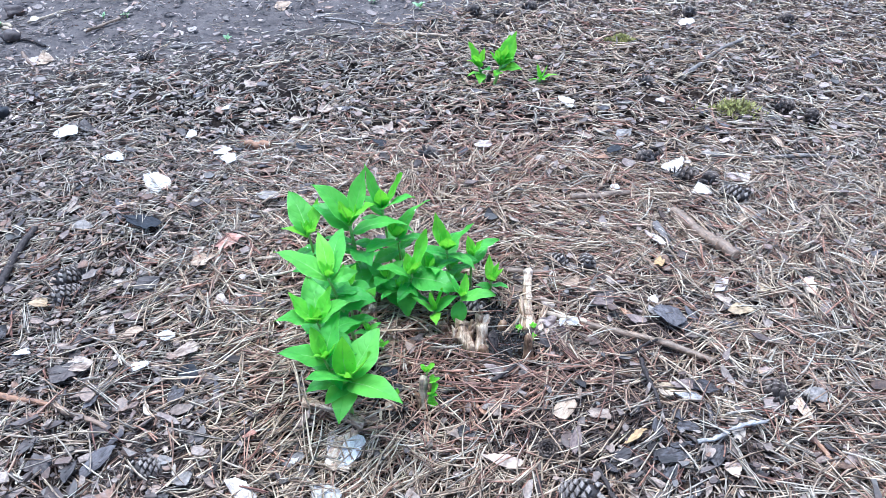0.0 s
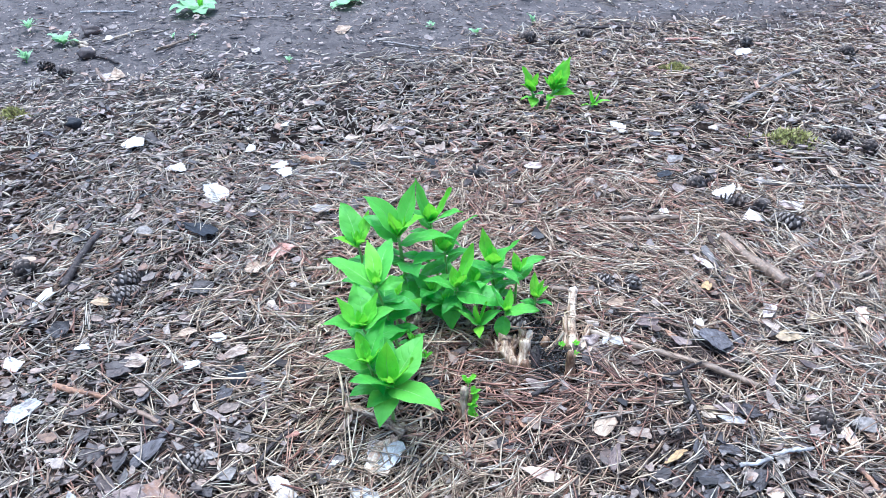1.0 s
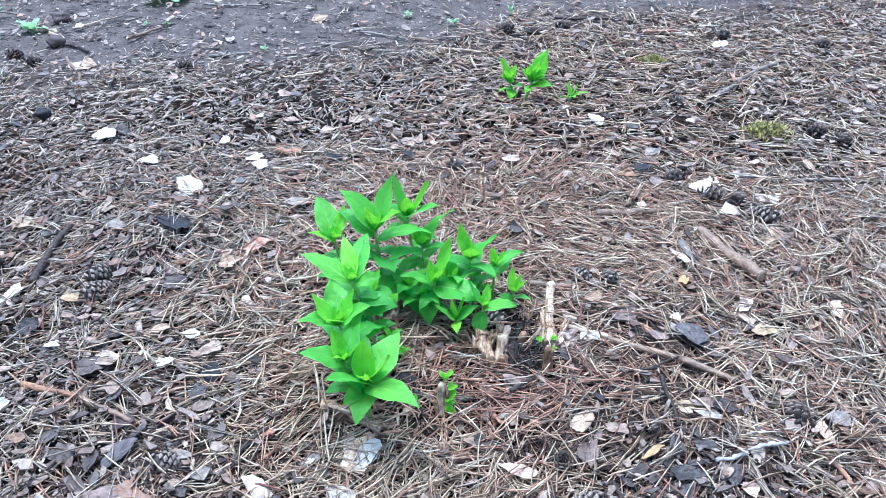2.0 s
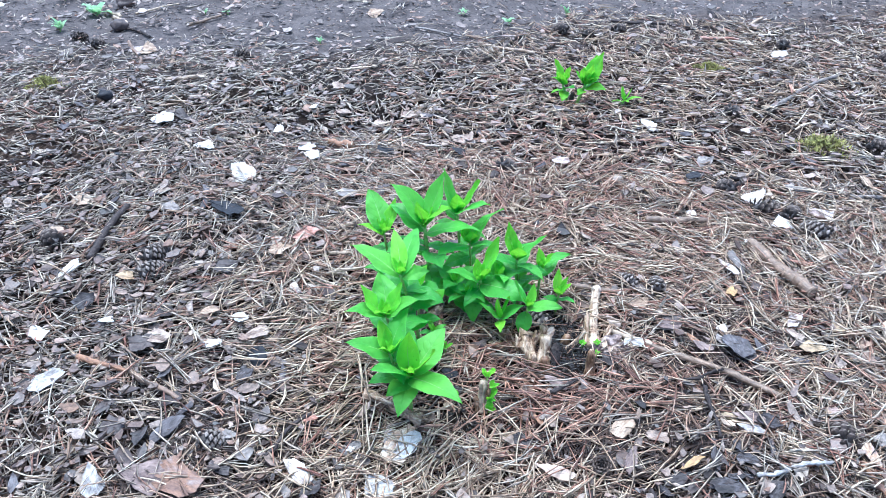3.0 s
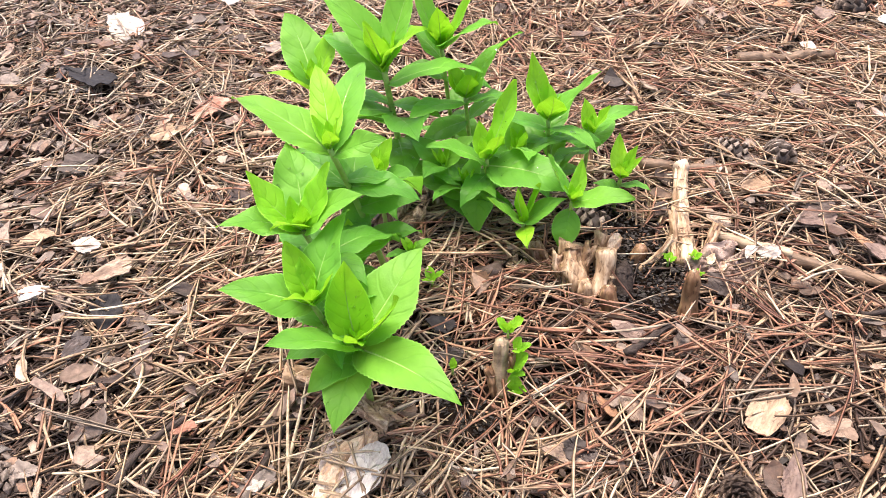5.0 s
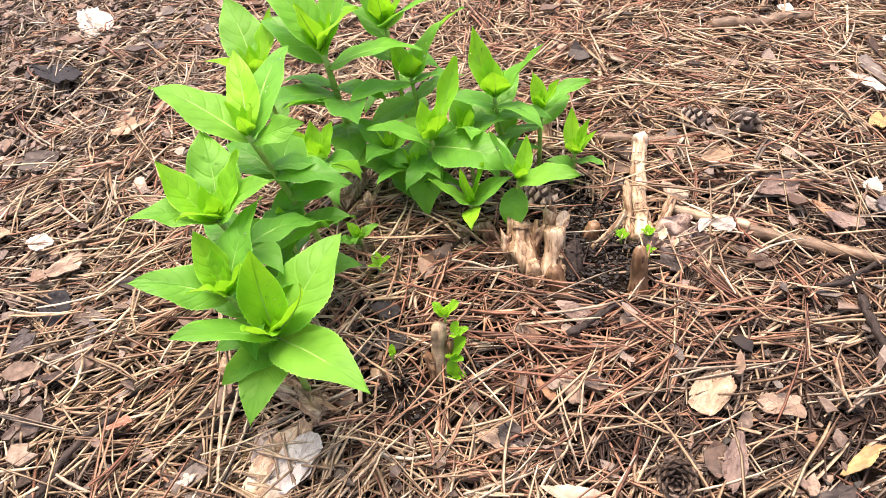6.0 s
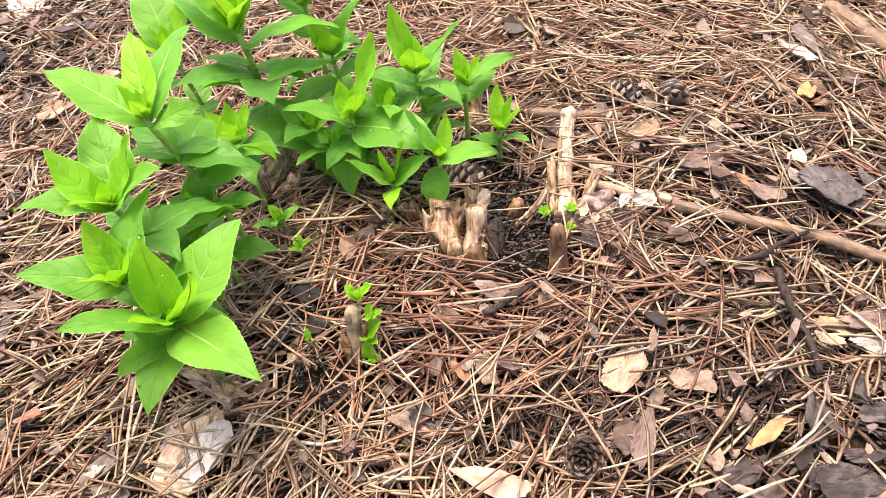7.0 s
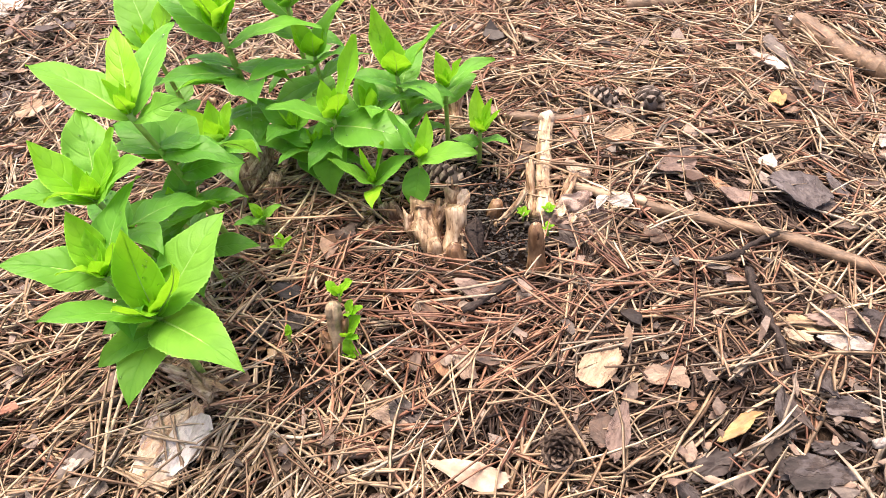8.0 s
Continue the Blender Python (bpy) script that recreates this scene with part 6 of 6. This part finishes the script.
def crumpled_leaf(x, y, z, size, tilt, turn, material, label, seed):
    """A dead leaf crushed into folds: sharp creases between bulging facets, wavy torn rim."""
    rg = np.random.default_rng(seed)
    off = Vector(rg.uniform(0, 40, 3))
    rings, sides = 16, 44
    verts, faces = [], []
    for side in (0.5, -0.5):
        for k in range(rings + 1):
            for j in range(sides):
                a = 2 * math.pi * j / sides
                f = k / rings
                rim = 1 + 0.22 * math.sin(3 * a + off.x) + 0.13 * math.sin(7 * a + off.y) + (0.10 * noise.noise(Vector((3 * math.cos(a), 3 * math.sin(a), off.z))) if k > rings - 4 else 0)
                u, v = f * rim * math.cos(a), 0.8 * f * rim * math.sin(a)
                q = Vector((u, v, 0)) * 1.5 + off
                fold = abs(noise.noise(q)) + 0.5 * abs(noise.noise(q * 2.3)) + 0.2 * abs(noise.noise(q * 5))
                verts.append((0.5 * size * u * (1 - 0.15 * fold), 0.5 * size * v, size * (0.46 * fold - 0.10 * f * f) + side * 0.0007))
    n = (rings + 1) * sides
    for j in range(sides):
        q = (j + 1) % sides
        for k in range(rings):
            a, c = k * sides, (k + 1) * sides
            faces.append((a + j, c + j, c + q, a + q))
            faces.append((n + a + q, n + c + q, n + c + j, n + a + j))
        faces.append((rings * sides + j, n + rings * sides + j, n + rings * sides + q, rings * sides + q))
    ob = part("dry_leaf", mesh_of("dry_leaf", verts, faces), material)
    ob.matrix_world = pose(x, y, z, tilt, 0, 0) @ pose(0, 0, 0, 0, 0, turn)
    COVERED.append((x, y, 0.4 * size, 0.25 * size, turn))
    return tagged(ob, label, "dry leaf")


crumpled_leaf(0.270, 1.000, 0.012, 0.046, 42, 20, plum_leaf, "crumpled pale mauve dead leaf against a stub", 302)
crumpled_leaf(0.288, 0.988, 0.010, 0.044, 38, 100, plum_leaf, "torn mauve-brown dead leaf against a stub", 304)
flake("dry_leaf", 0.186, 0.984, 0.020, 0.013, 85, papery_bark, "pinkish torn scrap standing on a split stub", "dry leaf", 311, 0.034, 3, (62, 0))
flake("dry_leaf", 0.2955, 0.9975, 0.014, 0.010, 40, white_bark, "cream torn leaf scrap on a crumpled leaf", "dry leaf", 307, 0.026, 5, (35, 0))
flake("dry_leaf", 0.265, 0.986, 0.013, 0.009, 60, papery_bark, "small cream scrap on a crumpled leaf", "dry leaf", 308, 0.022, 5, (35, 0))
flake("dry_leaf", 0.274, 0.980, 0.011, 0.008, 60, papery_bark, "small cream scrap on a crumpled leaf", "dry leaf", 309, 0.021, 5, (35, 0))
flake("bark_flake", 0.3296, 1.0136, 0.030, 0.024, 80, red_leaf, "red-brown bark flake under a twig", "bark flake", 310, 0.010)
flake("dry_leaf", 0.272, 0.970, 0.026, 0.018, -30, brown_bark, "dark brown rotten leaf against a stub", "dry leaf", 305, 0.010, 5, (30, 0))
flake("dry_leaf", 0.312, 1.002, 0.022, 0.014, 20, pale_bark, "pale torn leaf scrap against a stub", "dry leaf", 306, 0.024, 5, (40, 0))
flake("dry_leaf", 0.275, 1.052, 0.036, 0.024, 100, mauve_leaf, "faded mauve dead leaf behind a stub", "dry leaf", 303, 0.012, 10)

# ---- cones in their places ----
cone(0.158, 1.044, 0.042, 165, False, "brown damp closed cone under the leaves", 0, 20, 0.009)
cone(0.276, 0.785, 0.033, -100, True, "small open dark pine cone seen into its scales", -48, 0, 0.013)
cone(0.312, 0.722, 0.047, 176, False, "closed grey pine cone with rhombic scales")
cone(0.338, 1.160, 0.040, 95, False, "half-buried pine cone with square scale ends", 10, 30, 0.015)
cone(0.290, 1.168, 0.038, 160, False, "half-buried broken pine cone among needles", 0, 60, 0.012)
cone(0.477, 1.550, 0.046, 120, True, "dark open pine cone on reddish litter", 20)
cone(0.800, 1.790, 0.044, 20, True, "dark open pine cone beside moss", 0)
cone(0.850, 1.745, 0.042, 80, True, "dark open pine cone beside moss", -15, 40)
cone(0.042, 1.504, 0.044, 60, True, "dark open pine cone behind the shoots", 35)
cone(0.540, 1.471, 0.050, 10, True, "dark open pine cone by a pale flake", 0, 30)
cone(0.618, 1.404, 0.050, 150, False, "grey-brown pine cone among bark flakes")
cone(0.585, 1.455, 0.044, 70, True, "open pine cone among bark flakes", 10, 90)
cone(-0.497, 1.066, 0.046, 70, False, "grey-brown pine cone of a touching pair", 5)
cone(-0.482, 1.026, 0.044, 55, False, "grey pine cone of a touching pair", 0, 50)
cone(-0.700, 1.066, 0.046, 150, True, "brown open pine cone on dark litter")
cone(0.692, 2.437, 0.046, 90, True, "open pine cone on the far litter", 20)
cone(0.147, 2.379, 0.046, 10, True, "open pine cone at the soil's edge")
cone(0.228, 2.445, 0.046, 60, True, "open pine cone at the soil's edge", 0, 40)
cone(0.06, 2.40, 0.05, 140, True, "open pine cone at the soil's edge", 0, 70)
cone(0.515, 1.901, 0.040, 40, True, "small dark cone on the far litter", 30)
cone(-0.205, 0.706, 0.038, 15, False, "closed grey cone half sunk in needles", 0, 20, 0.006)
cone(0.575, 0.903, 0.045, 100, True, "dark open cone under bark flakes", 0, 0, 0.008)
cone(-0.78, 2.00, 0.042, 30, True, "dark open cone on bare soil")
cone(-1.22, 1.98, 0.046, 80, True, "dark open cone on bare soil", 10)
cone(-1.30, 2.02, 0.042, 10, True, "dark open cone on bare soil")
cone(0.95, 2.36, 0.046, 120, True, "dark open cone on the far litter")

# ---- blackened bark lumps, stones, moss, weeds ----
flake("bark_lump", -0.440, 1.215, 0.084, 0.056, 5, charcoal, "blackened bent piece of bark on litter", "bark", 201, 0.019, 4)
flake("bark_lump", -0.064, 1.545, 0.042, 0.030, 10, charcoal, "dark blue-grey piece of bark on litter", "bark", 202, 0.017)
flake("bark_lump", -0.223, 1.522, 0.038, 0.028, 7, charcoal, "dark blue-grey piece of bark on litter", "bark", 203, 0.017)
flake("bark_lump", 0.105, 0.662, 0.030, 0.020, 20, charcoal, "dark damp piece of bark in needles", "bark", 204, 0.010)
stick("fallen_branch", -0.329, 1.537, 0.052, 0.0085, -2, orange_bark, "short orange-brown chunk of wood on litter", 40, ends=yellow_wood, bend=0.0, taper=0.95, category="wood")


def pebble(x, y, size, material, label, seed):
    bm = bmesh.new()
    bmesh.ops.create_icosphere(bm, subdivisions=3, radius=0.5)
    for v in bm.verts:
        v.co *= 1 + 0.45 * noise.noise(v.co * 2.2 + Vector((seed, 0, 0))) + 0.15 * noise.noise(v.co * 6 + Vector((seed, 3, 0)))
        v.co.z *= 0.7
    me = bpy.data.meshes.new("pebble")
    bm.to_mesh(me)
    bm.free()
    me.polygons.foreach_set("use_smooth", [True] * len(me.polygons))
    ob = part("pebble", me, material)
    ob.matrix_world = pose(x, y, bed(x, y, 0.010) + 0.2 * size, 0, 0, 40 * seed) @ Matrix.Scale(size, 4)
    return tagged(ob, label, "pebble")


pebble(0.263, 1.503, 0.024, stone_grey, "smooth tan pebble among pine needles", 1)
pebble(-1.374, 2.367, 0.055, brown_bark, "rounded brown clod on bare soil", 2)
pebble(-0.975, 1.650, 0.034, charcoal, "small dark pebble on soil", 3)
pebble(-1.243, 2.135, 0.050, brown_bark, "rounded dark clod on bare soil", 4)


def moss(x, y, size, label, seed):
    """A low cushion of many tiny shoots."""
    rg = np.random.default_rng(seed)
    verts, faces = [], []
    for k in range(700):
        a, r = rg.uniform(0, 6.28), min(1.0, abs(rg.normal(0, 0.45)) + 0.15 * rg.random())
        r *= 1 + 0.35 * math.sin(3 * a + seed)
        cx, cy = r * math.cos(a) * size, r * math.sin(a) * size * 0.7
        hz = (0.28 + 0.12 * math.sin(5 * a + 7 * r)) * size * max(0.0, 1 - r * r) * rg.uniform(0.7, 1.2) + 0.003
        d = Vector((rg.normal(0, 0.5) + 0.5 * math.cos(a) * r, rg.normal(0, 0.5) + 0.5 * math.sin(a) * r, 1)).normalized()
        l = rg.uniform(0.006, 0.013)
        w = l * 0.22
        u = d.orthogonal().normalized()
        v = d.cross(u)
        b = Vector((cx, cy, hz))
        n = len(verts)
        verts += [b + u * w, b - u * 0.5 * w + v * 0.87 * w, b - u * 0.5 * w - v * 0.87 * w, b + d * l]
        faces += [(n, n + 1, n + 3), (n + 1, n + 2, n + 3), (n + 2, n, n + 3)]
    ob = part("moss_cushion", mesh_of("moss_cushion", verts, faces, False), moss_green)
    ob.location = (x, y, float(lay(x, y)) - 0.001)
    return tagged(ob, label, "moss")


moss(0.690, 1.765, 0.072, "yellow-green moss cushion in pine litter", 31)
moss(0.475, 2.190, 0.036, "brownish green moss tuft on far litter", 32)
moss(-1.174, 1.690, 0.045, "olive moss tuft on dark litter", 33)


def weed(x, y, size, count, el, label, seed, ratio=0.5, tip=1.0):
    rg = random.Random(seed)
    root = new("weed")
    root.location = (x, y, float(lay(x, y)) - 0.002)
    v, f = tube([(0, 0, -0.004), (0, 0, 0.25 * size)], [0.0022, 0.0014], 6)
    part("stem", mesh_of("stem", v, f), stem_green, root)
    for k in range(count):
        leaf(root, (0, 0, 0.2 * size * rg.random()), 360 * k / count + rg.uniform(-20, 20), el + rg.uniform(-15, 20), size * rg.uniform(0.7, 1.1), ratio, weed_green if tip < 1.1 else leaf_young, 0.12, 0.25, rg.uniform(-15, 15), 0.05, False, False, tip)
    return tagged(root, label, "weed")


weed(-1.110, 2.600, 0.085, 7, 8, "flat mint-green weed rosette on bare soil", 81, 0.75, 0.5)
weed(-1.095, 2.610, 0.080, 3, 66, "upright yellow-green grass blades in a rosette", 82, 0.22, 1.2)
weed(-0.620, 2.760, 0.075, 6, 10, "flat mint-green weed rosette on bare soil", 83, 0.75, 0.5)
weed(-1.579, 2.342, 0.050, 11, 45, "feathery green weed on bare soil", 84, 0.24)
weed(-1.385, 2.230, 0.050, 7, 25, "small mint-green weed on bare soil", 85, 0.7, 0.5)
weed(-1.394, 2.060, 0.042, 11, 45, "feathery green weed on bare soil", 86, 0.24)
weed(-0.260, 2.512, 0.026, 6, 30, "tiny grey-green weed on bare soil", 87)
weed(-0.107, 2.468, 0.030, 6, 35, "tiny grey-green weed on bare soil", 88)
weed(0.058, 2.600, 0.034, 6, 55, "tiny green weed on bare soil", 89, 0.35)
weed(-1.067, 2.338, 0.018, 5, 35, "tiny green weed on bare soil", 90)
weed(-0.985, 2.331, 0.020, 5, 35, "tiny green weed on bare soil", 91)
weed(-0.62, 2.18, 0.020, 5, 35, "tiny grey-green weed on dark litter", 92)

# ---- single scraps of bark and leaf near the plants ----


def strew_scraps(count):
    rg = np.random.default_rng(77)
    shapes = [flake_mesh("bark_scrap", 0.022, 0.022 * w, 800 + k, 22, 3) for k, w in enumerate((0.4, 0.6, 0.8, 0.5, 0.7, 0.3, 0.65, 0.45, 0.75, 0.55, 0.35, 0.9))]
    words = ("small damp scrap of bark among pine needles", "torn scrap of dead leaf on pine needles", "thin curled bark scrap lying on litter")
    made = 0
    while made < count:
        x, y = rg.uniform(-0.75, 0.80), rg.uniform(0.50, 1.70)
        gx, gy = np.array([x]), np.array([y])
        if rg.random() > litter_weight(gx, gy)[0] or under(gx, gy)[0] or hollow(gx, gy)[0] > 0.3:
            continue
        size = math.exp(rg.uniform(math.log(0.55), math.log(1.5)))
        k = int(rg.integers(0, len(shapes)))
        ob = part("bark_scrap", shapes[k], scrap_mix)
        ob.matrix_world = pose(x, y, float(lay(x, y)) + rg.uniform(0.007, 0.015), rg.normal(0, 14), rg.normal(0, 14), rg.uniform(0, 360)) @ Matrix.Scale(size, 4)
        COVERED.append((x, y, 0.009 * size, 0.006 * size, 0))
        tagged(ob, words[k % 3], "bark scrap", "bark scraps on the floor")
        made += 1


def strew_chips(count):
    """Thicker damp chips of dark bark, mostly away from the plants."""
    rg = np.random.default_rng(91)
    shapes = [flake_mesh("bark_chip", 0.034, 0.034 * w, 900 + k, 30, 4) for k, w in enumerate((0.4, 0.55, 0.7, 0.5, 0.35, 0.62))]
    words = ("damp blackish chip of bark in the litter", "dark brown weathered bark chip among needles")
    made = 0
    while made < count:
        x, y = rg.uniform(-1.1, 1.1), rg.uniform(0.50, 2.35)
        gx, gy = np.array([x]), np.array([y])
        calm = math.exp(-((x - 0.10) / 0.30) ** 2 - ((y - 0.88) / 0.32) ** 2)
        if rg.random() > litter_weight(gx, gy)[0] * (1 - calm) or under(gx, gy)[0] or y > edge_y(x) + 0.1:
            continue
        size = math.exp(rg.uniform(math.log(0.6), math.log(1.35)))
        k = int(rg.integers(0, len(shapes)))
        ob = part("bark_chip", shapes[k], brown_bark if k % 2 else dusk_bark)
        ob.matrix_world = pose(x, y, float(lay(x, y)) + rg.uniform(0.006, 0.013), rg.normal(0, 12), rg.normal(0, 12), rg.uniform(0, 360)) @ Matrix.Scale(size, 4)
        COVERED.append((x, y, 0.014 * size, 0.008 * size, 0))
        tagged(ob, words[k % 2], "bark chip", "bark chips on the floor")
        made += 1


strew_scraps(300)
strew_chips(170)

# ---- needles and litter, strewn last round all that lies in them ----
strew_needles()
crumbs("bark_litter", 19000, (-1.0, 1.1, 0.40, 1.6), (0.004, 0.015), near_crumb, "small grey and brown scraps of bark and leaf", 21, litter_weight, 0.015)
crumbs("bark_litter", 24000, (-2.4, 2.0, 1.55, 3.5), (0.004, 0.018), crumb, "small grey and brown scraps of bark and leaf", 22, litter_weight, 0.015)
crumbs("bark_scraps", 4200, (-1.0, 1.1, 0.40, 1.6), (0.010, 0.032), near_crumb, "broken bark and dead leaf scraps on needles", 25, litter_weight, 0.018)
crumbs("bark_scraps", 7500, (-2.4, 2.0, 1.55, 3.5), (0.011, 0.034), crumb, "broken bark and dead leaf scraps on litter", 26, litter_weight, 0.018)
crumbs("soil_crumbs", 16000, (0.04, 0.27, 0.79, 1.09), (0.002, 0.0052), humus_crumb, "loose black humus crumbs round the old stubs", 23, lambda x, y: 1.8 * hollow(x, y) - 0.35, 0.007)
crumbs("soil_crumbs", 1100, (0.30, 0.56, 0.70, 0.88), (0.003, 0.010), humus_crumb, "black damp rotted scraps under bark flakes", 27, lambda x, y: np.exp(-(((x - 0.44) / 0.10) ** 2 + ((y - 0.785) / 0.06) ** 2)), 0.008)
crumbs("soil_crumbs", 6500, (-2.6, 1.6, 1.7, 3.6), (0.003, 0.010), humus_crumb, "dark soil crumbs on the trodden bare path", 24, lambda x, y: np.clip((y - edge_y(x) + 0.2) / 0.3, 0.02, 1), 0.003)
